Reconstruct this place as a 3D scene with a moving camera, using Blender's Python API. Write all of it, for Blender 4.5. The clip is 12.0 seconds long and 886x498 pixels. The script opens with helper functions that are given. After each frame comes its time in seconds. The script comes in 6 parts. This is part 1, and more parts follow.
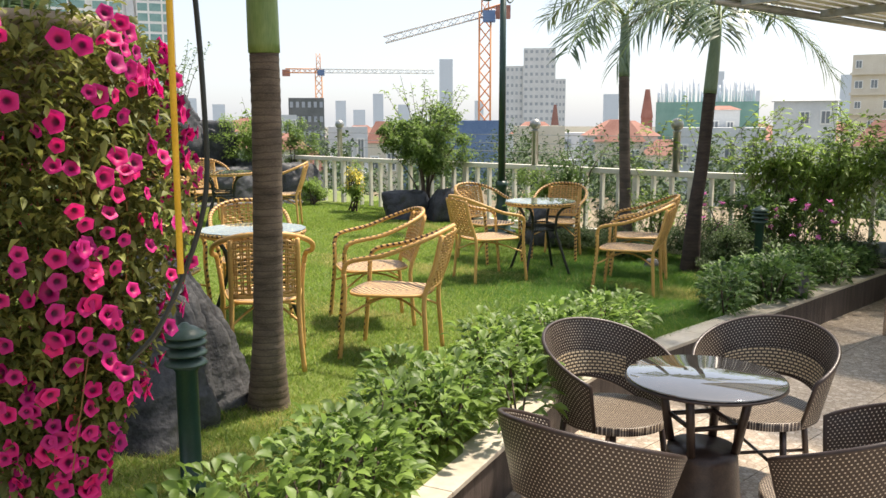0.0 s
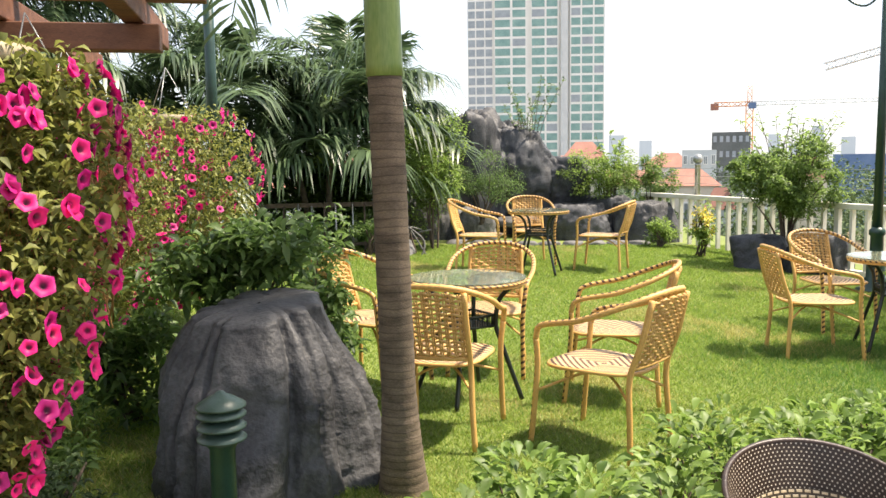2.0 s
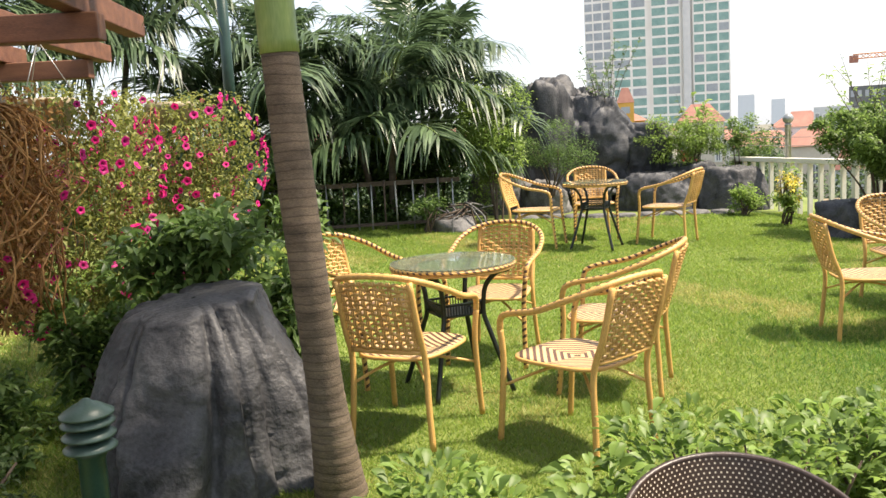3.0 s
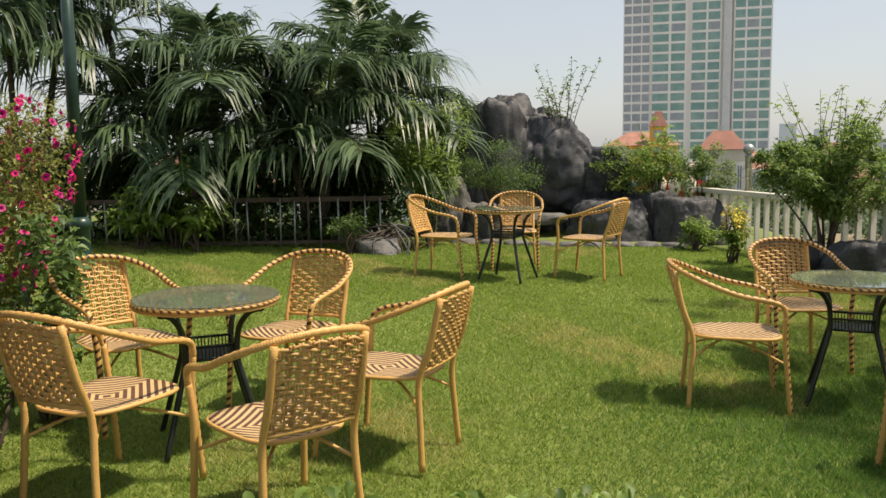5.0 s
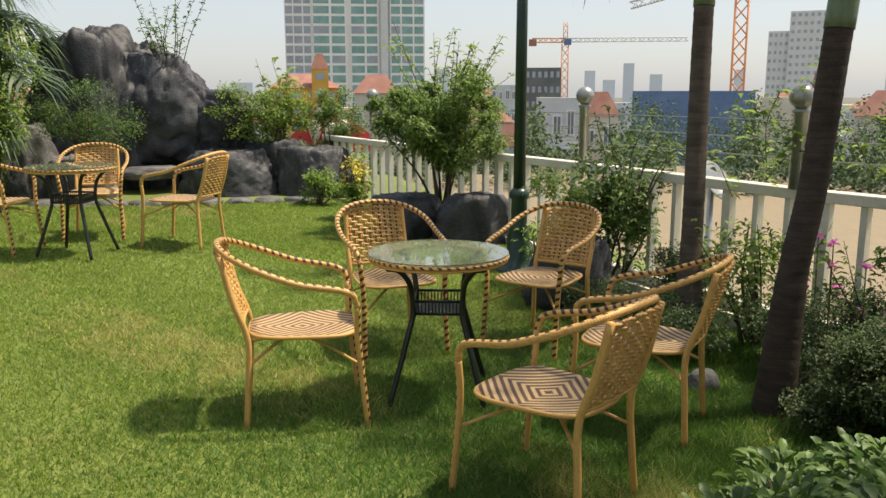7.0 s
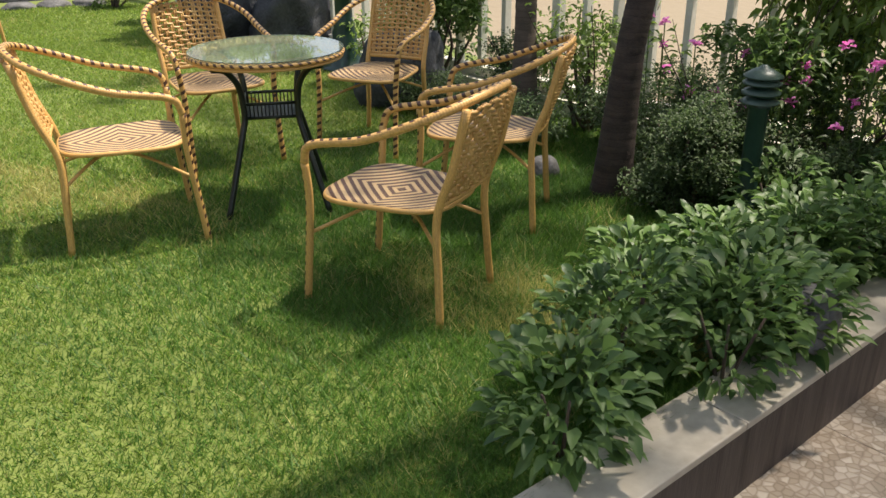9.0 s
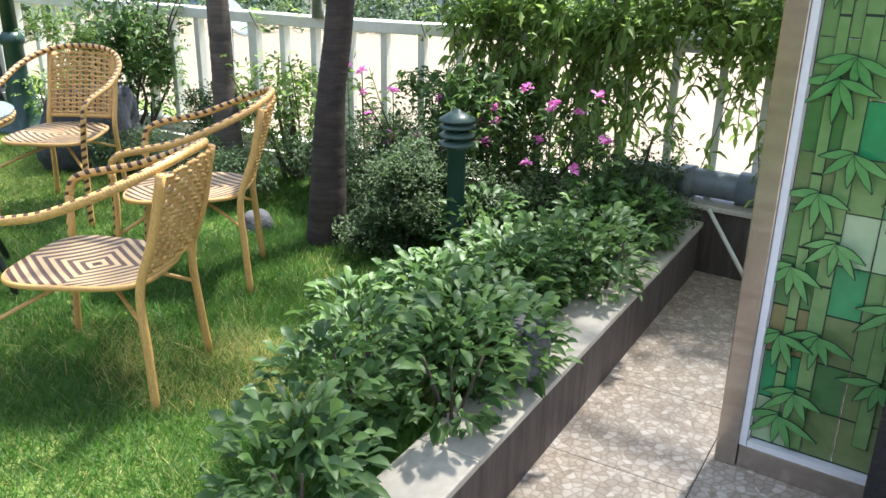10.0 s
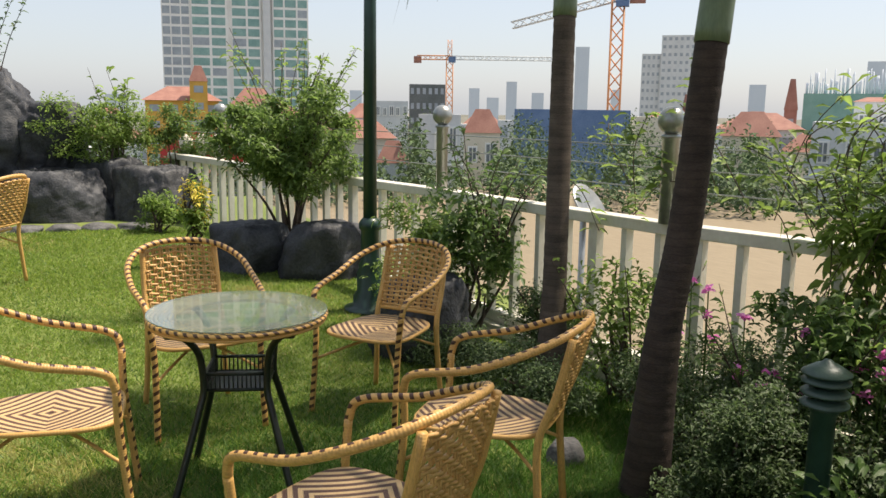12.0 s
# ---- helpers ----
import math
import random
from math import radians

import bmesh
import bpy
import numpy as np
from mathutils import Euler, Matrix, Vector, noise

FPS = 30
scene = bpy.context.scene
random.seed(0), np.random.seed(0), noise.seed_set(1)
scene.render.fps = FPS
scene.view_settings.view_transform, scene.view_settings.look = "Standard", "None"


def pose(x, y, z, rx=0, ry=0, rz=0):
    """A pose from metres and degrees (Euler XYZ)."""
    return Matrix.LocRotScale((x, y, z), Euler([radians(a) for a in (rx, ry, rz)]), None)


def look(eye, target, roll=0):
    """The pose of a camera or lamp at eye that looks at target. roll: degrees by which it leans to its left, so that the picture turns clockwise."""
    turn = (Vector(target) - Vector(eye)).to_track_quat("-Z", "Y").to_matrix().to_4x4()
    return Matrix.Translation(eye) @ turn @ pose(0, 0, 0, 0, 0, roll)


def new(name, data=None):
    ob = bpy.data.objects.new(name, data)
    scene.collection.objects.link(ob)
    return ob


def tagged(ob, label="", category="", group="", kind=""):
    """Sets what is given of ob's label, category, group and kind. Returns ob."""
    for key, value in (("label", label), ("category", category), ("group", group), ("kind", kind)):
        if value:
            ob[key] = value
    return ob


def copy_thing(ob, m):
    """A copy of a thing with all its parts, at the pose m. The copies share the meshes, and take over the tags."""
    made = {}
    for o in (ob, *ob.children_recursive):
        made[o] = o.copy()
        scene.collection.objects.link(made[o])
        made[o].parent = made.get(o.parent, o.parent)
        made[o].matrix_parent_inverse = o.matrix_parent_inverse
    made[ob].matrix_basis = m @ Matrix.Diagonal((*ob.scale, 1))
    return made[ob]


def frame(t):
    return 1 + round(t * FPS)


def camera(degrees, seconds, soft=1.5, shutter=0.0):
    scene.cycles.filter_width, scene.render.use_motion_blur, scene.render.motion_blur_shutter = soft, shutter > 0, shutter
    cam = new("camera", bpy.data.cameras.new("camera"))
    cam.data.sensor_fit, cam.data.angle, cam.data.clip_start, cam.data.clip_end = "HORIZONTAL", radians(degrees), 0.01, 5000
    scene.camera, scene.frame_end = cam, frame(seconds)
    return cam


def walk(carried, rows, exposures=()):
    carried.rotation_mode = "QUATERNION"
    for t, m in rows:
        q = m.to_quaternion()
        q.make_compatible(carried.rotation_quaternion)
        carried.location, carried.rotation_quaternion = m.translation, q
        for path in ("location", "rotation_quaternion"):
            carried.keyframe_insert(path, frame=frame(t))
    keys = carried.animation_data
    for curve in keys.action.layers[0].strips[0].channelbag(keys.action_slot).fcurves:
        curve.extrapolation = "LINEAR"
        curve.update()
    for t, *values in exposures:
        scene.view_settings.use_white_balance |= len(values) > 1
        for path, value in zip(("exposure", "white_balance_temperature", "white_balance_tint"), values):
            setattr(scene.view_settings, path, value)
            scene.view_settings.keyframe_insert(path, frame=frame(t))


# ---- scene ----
cam = camera(55.8, 12.0)
PATH = [
    (0, (-2.488, -0.838, 1.524), (-1.218, 0.677, 1.224), -0.11),
    (0.5, (-2.227, -0.757, 1.507), (-1.209, 0.944, 1.245), -0.48),
    (1, (-1.840, -0.671, 1.528), (-0.976, 1.119, 1.307), -0.64),
    (1.5, (-1.354, -0.646, 1.531), (-0.742, 1.246, 1.321), -0.44),
    (2, (-0.984, -0.572, 1.508), (-0.587, 1.377, 1.299), -0.74),
    (2.5, (-0.586, -0.420, 1.522), (-0.331, 1.551, 1.299), -1.96),
    (3, (-0.127, -0.368, 1.509), (-0.023, 1.611, 1.244), -3.27),
    (3.2, (0.052, -0.332, 1.536), (0.104, 1.648, 1.256), -3.54),
    (4.8, (1.181, 0.142, 1.495), (1.197, 2.130, 1.277), -1.30),
    (5, (1.296, 0.217, 1.493), (1.324, 2.204, 1.266), -0.81),
    (5.5, (1.517, 0.494, 1.485), (1.678, 2.475, 1.262), -0.40),
    (6, (1.776, 0.770, 1.520), (2.151, 2.725, 1.324), -0.13),
    (6.5, (2.073, 1.049, 1.536), (2.662, 2.946, 1.307), 0.16),
    (7, (2.189, 1.252, 1.515), (2.963, 3.060, 1.148), -0.04),
    (7.2, (2.194, 1.339, 1.508), (3.023, 3.109, 1.084), -0.27),
    (8.8, (2.174, 1.448, 1.438), (3.163, 3.001, 0.657), -0.77),
    (9, (2.187, 1.449, 1.432), (3.253, 2.935, 0.622), -0.49),
    (9.5, (2.232, 1.466, 1.437), (3.532, 2.735, 0.601), 0.51),
    (10, (2.278, 1.488, 1.447), (3.821, 2.542, 0.734), 0.97),
    (10.5, (2.309, 1.520, 1.467), (3.964, 2.481, 0.887), 0.38),
    (11, (2.429, 1.606, 1.483), (4.016, 2.719, 0.990), 0.05),
    (11.5, (2.669, 1.722, 1.521), (4.016, 3.148, 1.129), 0.78),
    (12, (2.826, 1.854, 1.533), (3.841, 3.545, 1.204), 0.81),
]
walk(cam, [(t, look(e, a, r)) for t, e, a, r in PATH],
     exposures=[(0, 0.83, 6700, 12), (0.5, 1.26, 6800, 12), (2.6, 1.2, 6900, 13), (3.2, 1.1, 6950, 13), (4.8, 0.34, 7150, 12), (5.5, 0.26, 7150, 11), (7.0, 0.4, 7000, 11), (9, 0.66, 6550, 13), (9.6, 1.25, 6000, 13), (10.3, 1.7, 5550, 8), (11, 1.34, 6100, 5), (11.5, 0.95, 6350, 8), (12, 0.45, 6750, 12)])

# ---- sky and sun ----
SUN_BEARING, SUN_ELEV = 96.0, 62.0
world = bpy.data.worlds.new("sky")
scene.world = world
world.use_nodes = True
wn = world.node_tree.nodes
sky = wn.new("ShaderNodeTexSky")
sky.sky_type = "NISHITA"
sky.sun_disc = False
sky.sun_elevation, sky.sun_rotation = radians(SUN_ELEV), radians(SUN_BEARING)
sky.air_density, sky.dust_density, sky.ozone_density = 1.0, 1.6, 1.0
bg = wn["Background"]
bg.inputs["Strength"].default_value = 0.14
haze = wn.new("ShaderNodeMix")          # thin white haze over the blue
haze.data_type = "RGBA"
haze.inputs[0].default_value = 0.62
haze.inputs[7].default_value = (3.65, 3.98, 4.45, 1)
world.node_tree.links.new(sky.outputs["Color"], haze.inputs[6])
world.node_tree.links.new(haze.outputs[2], bg.inputs["Color"])
sun = new("sun", bpy.data.lights.new("sun", "SUN"))
sun.data.energy, sun.data.angle, sun.data.color = 4.7, radians(3.0), (1.0, 0.91, 0.77)
_b, _e = radians(SUN_BEARING), radians(SUN_ELEV)
sun.matrix_world = look((math.sin(_b) * math.cos(_e) * 30, math.cos(_b) * math.cos(_e) * 30, math.sin(_e) * 30), (0, 0, 0))


# ---- materials ----
def node_material(name, rough=0.7, metal=0.0):
    m = bpy.data.materials.new(name)
    m.use_nodes = True
    b = m.node_tree.nodes["Principled BSDF"]
    b.inputs["Roughness"].default_value, b.inputs["Metallic"].default_value = rough, metal
    return m, m.node_tree.nodes, m.node_tree.links, b


def ramp(nodes, stops):
    r = nodes.new("ShaderNodeValToRGB")
    while len(r.color_ramp.elements) < len(stops):
        r.color_ramp.elements.new(0.5)
    for e, (p, c) in zip(r.color_ramp.elements, stops):
        e.position, e.color = p, (*c, 1)
    return r


def speckled(name, dark, light, scale=6.0, fine=60.0, rough=0.7, bump=0.3, metal=0.0, detail=6, per_object=0.0, stretch=(1, 1, 1), depth=0.01):
    """Two scales of noise between two colours, with a fine relief."""
    m, n, l, b = node_material(name, rough, metal)
    co = n.new("ShaderNodeTexCoord")
    mp = n.new("ShaderNodeMapping")
    mp.inputs["Scale"].default_value = stretch
    l.new(co.outputs["Object"], mp.inputs["Vector"])
    a, f = n.new("ShaderNodeTexNoise"), n.new("ShaderNodeTexNoise")
    a.inputs["Scale"].default_value, a.inputs["Detail"].default_value = scale, detail
    f.inputs["Scale"].default_value, f.inputs["Detail"].default_value = fine, 3
    l.new(mp.outputs[0], a.inputs["Vector"])
    l.new(mp.outputs[0], f.inputs["Vector"])
    mix = n.new("ShaderNodeMath")
    mix.operation = "MULTIPLY_ADD"
    mix.inputs[1].default_value = 0.35
    l.new(f.outputs["Fac"], mix.inputs[0])
    sc = n.new("ShaderNodeMath")
    sc.operation = "MULTIPLY"
    sc.inputs[1].default_value = 0.65
    l.new(a.outputs["Fac"], sc.inputs[0])
    l.new(sc.outputs[0], mix.inputs[2])
    r = ramp(n, [(0.34, dark), (0.66, light)])
    l.new(mix.outputs[0], r.inputs[0])
    col = r.outputs[0]
    if per_object:
        oi = n.new("ShaderNodeObjectInfo")
        hs = n.new("ShaderNodeHueSaturation")
        mr = n.new("ShaderNodeMapRange")
        mr.inputs["To Min"].default_value, mr.inputs["To Max"].default_value = 1 - per_object, 1 + per_object
        l.new(oi.outputs["Random"], mr.inputs["Value"])
        l.new(mr.outputs[0], hs.inputs["Value"])
        l.new(col, hs.inputs["Color"])
        col = hs.outputs[0]
    l.new(col, b.inputs["Base Color"])
    bp = n.new("ShaderNodeBump")
    bp.inputs["Strength"].default_value, bp.inputs["Distance"].default_value = bump, depth
    l.new(mix.outputs[0], bp.inputs["Height"])
    l.new(bp.outputs[0], b.inputs["Normal"])
    return m


def leafy(name, dark, light, through_light=0.35, rough=0.45):
    """Leaves: colour by leaf, some light through the blade."""
    m, n, l, b = node_material(name, rough)
    g = n.new("ShaderNodeNewGeometry")
    r = ramp(n, [(0.0, dark), (0.7, light), (1.0, tuple(min(1, c * 1.35) for c in light))])
    l.new(g.outputs["Random Per Island"], r.inputs[0])
    l.new(r.outputs[0], b.inputs["Base Color"])
    tr = n.new("ShaderNodeBsdfTranslucent")
    hs = n.new("ShaderNodeHueSaturation")
    hs.inputs["Value"].default_value = 1.5
    l.new(r.outputs[0], hs.inputs["Color"])
    l.new(hs.outputs[0], tr.inputs["Color"])
    mx = n.new("ShaderNodeMixShader")
    mx.inputs[0].default_value = through_light
    l.new(b.outputs[0], mx.inputs[1])
    l.new(tr.outputs[0], mx.inputs[2])
    l.new(mx.outputs[0], n["Material Output"].inputs["Surface"])
    return m


def banded(name, ca, cb, freq_u, freq_v, duty=0.5, rough=0.45, fine=0.0, bump=0.4):
    """Wrapped strips by the surface's own u and v: colour cb where the spiral band falls, ca elsewhere."""
    m, n, l, b = node_material(name, rough)
    uv = n.new("ShaderNodeTexCoord")
    sx = n.new("ShaderNodeSeparateXYZ")
    l.new(uv.outputs["UV"], sx.inputs[0])

    def math_node(op, a, c):
        k = n.new("ShaderNodeMath")
        k.operation = op
        for i, v in enumerate((a, c)):
            if isinstance(v, (int, float)):
                k.inputs[i].default_value = v
            else:
                l.new(v, k.inputs[i])
        return k.outputs[0]

    s = math_node("ADD", math_node("MULTIPLY", sx.outputs[0], freq_u), math_node("MULTIPLY", sx.outputs[1], freq_v))
    band = math_node("LESS_THAN", math_node("FRACT", s, 0), duty)
    if freq_u:
        side = math_node("LESS_THAN", math_node("ABSOLUTE", math_node("SUBTRACT", math_node("FRACT", math_node("ADD", sx.outputs[0], 0.36), 0), 0.5), 0), 0.2)
        band = math_node("MULTIPLY", band, side)
    nz = n.new("ShaderNodeTexNoise")
    nz.inputs["Scale"].default_value = 40
    mixc = n.new("ShaderNodeMix")
    mixc.data_type = "RGBA"
    mixc.inputs[6].default_value, mixc.inputs[7].default_value = (*ca, 1), (*cb, 1)
    l.new(band, mixc.inputs[0])
    vary = n.new("ShaderNodeMix")
    vary.data_type, vary.blend_type = "RGBA", "MULTIPLY"
    rr = ramp(n, [(0.3, (0.72, 0.7, 0.66)), (0.7, (1.08, 1.05, 1.0))])
    l.new(nz.outputs["Fac"], rr.inputs[0])
    vary.inputs[0].default_value = 1.0
    l.new(mixc.outputs[2], vary.inputs[6])
    l.new(rr.outputs[0], vary.inputs[7])
    l.new(vary.outputs[2], b.inputs["Base Color"])
    wraps = math_node("SINE", math_node("MULTIPLY", sx.outputs[1], 620.0), 0)
    bp = n.new("ShaderNodeBump")
    bp.inputs["Strength"].default_value, bp.inputs["Distance"].default_value = bump, 0.002
    l.new(wraps, bp.inputs["Height"])
    l.new(bp.outputs[0], b.inputs["Normal"])
    return m


STRAW, STRAW_DARK = (0.68, 0.41, 0.135), (0.07, 0.028, 0.014)
M_CANE = banded("cane_bound", STRAW, STRAW, 0, 10, 0.0, bump=0.16)
M_STRIPE = banded("cane_striped", STRAW, STRAW_DARK, 1.0, 24.0, 0.42, bump=0.2)
M_WEAVE = speckled("cane_weave", (0.48, 0.26, 0.08), (0.72, 0.46, 0.17), 14, 180, 0.45, 0.3, per_object=0.08)


def diamond_material():
    """Seat cane: nested diamonds in straw and brown, with the fine rib of the weave."""
    m, n, l, b = node_material("seat_diamonds", 0.5)
    co = n.new("ShaderNodeTexCoord")
    sx = n.new("ShaderNodeSeparateXYZ")
    l.new(co.outputs["Object"], sx.inputs[0])

    def mk(op, a, c=0.0):
        k = n.new("ShaderNodeMath")
        k.operation = op
        for i, v in enumerate((a, c)):
            if isinstance(v, (int, float)):
                k.inputs[i].default_value = v
            else:
                l.new(v, k.inputs[i])
        return k.outputs[0]

    d = mk("ADD", mk("ABSOLUTE", sx.outputs[0]), mk("ABSOLUTE", sx.outputs[1]))
    fr = mk("FRACT", mk("MULTIPLY", d, 22.0))
    jag = mk("MULTIPLY", mk("SINE", mk("MULTIPLY", mk("SUBTRACT", sx.outputs[0], sx.outputs[1]), 700.0)), 0.06)
    band = mk("LESS_THAN", mk("ADD", fr, jag), 0.5)
    mx = n.new("ShaderNodeMix")
    mx.data_type = "RGBA"
    mx.inputs[6].default_value, mx.inputs[7].default_value = (0.62, 0.43, 0.21, 1), (0.105, 0.05, 0.032, 1)
    l.new(band, mx.inputs[0])
    l.new(mx.outputs[2], b.inputs["Base Color"])
    rib = mk("MULTIPLY", mk("SINE", mk("MULTIPLY", sx.outputs[0], 900.0)), mk("SINE", mk("MULTIPLY", sx.outputs[1], 900.0)))
    bp = n.new("ShaderNodeBump")
    bp.inputs["Strength"].default_value, bp.inputs["Distance"].default_value = 0.5, 0.002
    l.new(rib, bp.inputs["Height"])
    l.new(bp.outputs[0], b.inputs["Normal"])
    return m


def check_material(name, ca, cb, fu, fv, wu, rough=0.4, space="UV"):
    """Woven strands: small pale bars on dark strands, staggered row by row."""
    m, n, l, b = node_material(name, rough)
    co = n.new("ShaderNodeTexCoord")
    br = n.new("ShaderNodeTexBrick")
    br.offset = 0.5
    br.inputs["Color1"].default_value = br.inputs["Color2"].default_value = (*cb, 1)
    br.inputs["Mortar"].default_value = (*ca, 1)
    br.inputs["Scale"].default_value = 1.0
    br.inputs["Brick Width"].default_value, br.inputs["Row Height"].default_value = fu, fv
    br.inputs["Mortar Size"].default_value, br.inputs["Mortar Smooth"].default_value = wu, 0.2
    l.new(co.outputs[space], br.inputs["Vector"])
    nz = n.new("ShaderNodeTexNoise")
    nz.inputs["Scale"].default_value = 30
    hs = n.new("ShaderNodeHueSaturation")
    mr = n.new("ShaderNodeMapRange")
    mr.inputs["To Min"].default_value, mr.inputs["To Max"].default_value = 0.55, 1.35
    l.new(nz.outputs["Fac"], mr.inputs["Value"])
    l.new(mr.outputs[0], hs.inputs["Value"])
    l.new(br.outputs["Color"], hs.inputs["Color"])
    l.new(hs.outputs[0], b.inputs["Base Color"])
    bp = n.new("ShaderNodeBump")
    bp.inputs["Strength"].default_value, bp.inputs["Distance"].default_value = 0.6, 0.004
    bp.invert = True
    l.new(br.outputs["Fac"], bp.inputs["Height"])
    l.new(bp.outputs[0], b.inputs["Normal"])
    return m


M_DIAMOND = diamond_material()
M_BROWN_WEAVE = check_material("brown_weave", (0.035, 0.021, 0.014), (0.6, 0.53, 0.42), 0.0165, 0.019, 0.0064)
M_SEAT_WEAVE = check_material("seat_weave", (0.05, 0.031, 0.021), (0.42, 0.35, 0.27), 0.012, 0.011, 0.0028, space="Object")
M_DARK_GLASS = speckled("dark_glass", (0.05, 0.05, 0.045), (0.08, 0.075, 0.07), 9, 60, 0.03, 0.0)
for _k, _v in (("IOR", 1.9), ("Coat Weight", 1.0), ("Coat IOR", 2.0)):
    M_DARK_GLASS.node_tree.nodes["Principled BSDF"].inputs[_k].default_value = _v
M_CREAM_WEAVE = check_material("cream_weave", (0.06, 0.045, 0.03), (0.62, 0.5, 0.32), 0.03, 0.017, 0.0048)
M_BROWN = speckled("dark_brown_cane", (0.02, 0.012, 0.009), (0.05, 0.03, 0.022), 20, 120, 0.4)
M_IRON = speckled("black_green_iron", (0.006, 0.009, 0.008), (0.018, 0.024, 0.02), 12, 90, 0.35, 0.15)
M_GREEN_PAINT = speckled("dark_green_paint", (0.008, 0.03, 0.022), (0.02, 0.055, 0.04), 8, 120, 0.35, 0.2)
M_GREEN_LAMP = speckled("grey_green_paint", (0.03, 0.06, 0.047), (0.06, 0.1, 0.08), 10, 140, 0.4, 0.2)
M_ROCK = speckled("charcoal_rock", (0.01, 0.011, 0.014), (0.072, 0.076, 0.086), 3.6, 48, 0.62, 1.0, detail=14, depth=0.018)
M_ROCK_PALE = speckled("grey_rock", (0.04, 0.04, 0.042), (0.2, 0.195, 0.19), 4.0, 48, 0.85, 1.0, detail=12, depth=0.018)
M_ROCK_MIXED = speckled("mixed_charcoal_rock", (0.01, 0.011, 0.014), (0.09, 0.09, 0.094), 3.4, 48, 0.6, 1.0, detail=14, depth=0.018)
M_LAWN = speckled("lawn_soil", (0.11, 0.15, 0.025), (0.18, 0.22, 0.05), 1.3, 25, 0.9, 0.15)
M_SOIL = speckled("dark_soil", (0.02, 0.013, 0.008), (0.07, 0.045, 0.03), 5, 60, 0.95, 1.0)
M_MARBLE = speckled("cream_marble", (0.4, 0.35, 0.28), (0.6, 0.55, 0.46), 3.0, 30, 0.35, 0.1)
M_KERB_FACE = speckled("dark_brown_kerb", (0.035, 0.026, 0.022), (0.11, 0.085, 0.075), 4, 30, 0.6, 0.6, stretch=(6, 6, 0.4))
M_WHITE = speckled("cream_paint", (0.62, 0.58, 0.48), (0.78, 0.75, 0.66), 3, 40, 0.5, 0.15)
M_STEEL_POST = speckled("grey_metal_post", (0.28, 0.29, 0.28), (0.42, 0.43, 0.41), 8, 60, 0.35, 0.1, 0.6)


def bark_material(name, low, high, rings):
    """Grey-brown palm bark with dark leaf-scar rings."""
    m = speckled(name, low, high, 6, 90, 0.85, 0.7, stretch=(1, 1, 3))
    n, l = m.node_tree.nodes, m.node_tree.links
    b = n["Principled BSDF"]
    old = b.inputs["Base Color"].links[0].from_socket
    co = n.new("ShaderNodeTexCoord")
    wv = n.new("ShaderNodeTexWave")
    wv.bands_direction, wv.wave_profile = "Z", "SAW"
    wv.inputs["Scale"].default_value, wv.inputs["Distortion"].default_value = 9.0, 2.6
    wv.inputs["Detail"].default_value, wv.inputs["Detail Scale"].default_value = 2.0, 0.8
    l.new(co.outputs["Object"], wv.inputs["Vector"])
    r = ramp(n, [(0.0, (0.45, 0.42, 0.4)), (0.16, (1.0, 1.0, 1.0)), (0.9, (1.12, 1.1, 1.06)), (1.0, (0.5, 0.47, 0.44))])
    l.new(wv.outputs["Fac"], r.inputs[0])
    mx = n.new("ShaderNodeMix")
    mx.data_type, mx.blend_type = "RGBA", "MULTIPLY"
    mx.inputs[0].default_value = rings
    l.new(old, mx.inputs[6])
    l.new(r.outputs[0], mx.inputs[7])
    l.new(mx.outputs[2], b.inputs["Base Color"])
    return m


M_BARK = bark_material("palm_bark", (0.06, 0.045, 0.032), (0.19, 0.145, 0.105), 0.85)
M_BARK_BROWN = bark_material("brown_palm_bark", (0.05, 0.038, 0.03), (0.13, 0.1, 0.078), 0.45)
M_BARK_DARK = bark_material("dark_palm_bark", (0.02, 0.014, 0.011), (0.07, 0.05, 0.04), 0.5)
M_CROWNSHAFT = speckled("green_crownshaft", (0.11, 0.19, 0.04), (0.25, 0.32, 0.1), 4, 40, 0.4, 0.1, stretch=(4, 4, 0.6))
M_GREY_SHAFT = speckled("grey_green_crownshaft", (0.1, 0.15, 0.085), (0.2, 0.26, 0.155), 4, 40, 0.45, 0.1, stretch=(4, 4, 0.6))
M_POT = speckled("beige_pot", (0.26, 0.21, 0.14), (0.42, 0.36, 0.26), 6, 60, 0.6, 0.2)
M_WOODY = speckled("shrub_wood", (0.04, 0.028, 0.02), (0.13, 0.095, 0.07), 10, 90, 0.9, 0.6)
M_PIPE = speckled("grey_plastic_pipe", (0.12, 0.14, 0.15), (0.2, 0.225, 0.24), 6, 90, 0.35, 0.05)
M_TIMBER = speckled("brown_timber", (0.09, 0.035, 0.02), (0.22, 0.095, 0.05), 3, 50, 0.6, 0.4, stretch=(1, 5, 5))
M_DRY = leafy("dry_vine", (0.2, 0.09, 0.03), (0.45, 0.25, 0.09), 0.2, 0.7)
M_PETUNIA_LEAF = leafy("petunia_leaf", (0.065, 0.085, 0.017), (0.22, 0.235, 0.06), 0.35, 0.6)
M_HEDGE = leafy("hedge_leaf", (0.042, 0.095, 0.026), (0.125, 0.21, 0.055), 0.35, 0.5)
# brighter, yellower hedge leaf copy with sunlight put into its colour
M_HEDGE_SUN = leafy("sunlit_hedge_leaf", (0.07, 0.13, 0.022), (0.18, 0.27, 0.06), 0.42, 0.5)
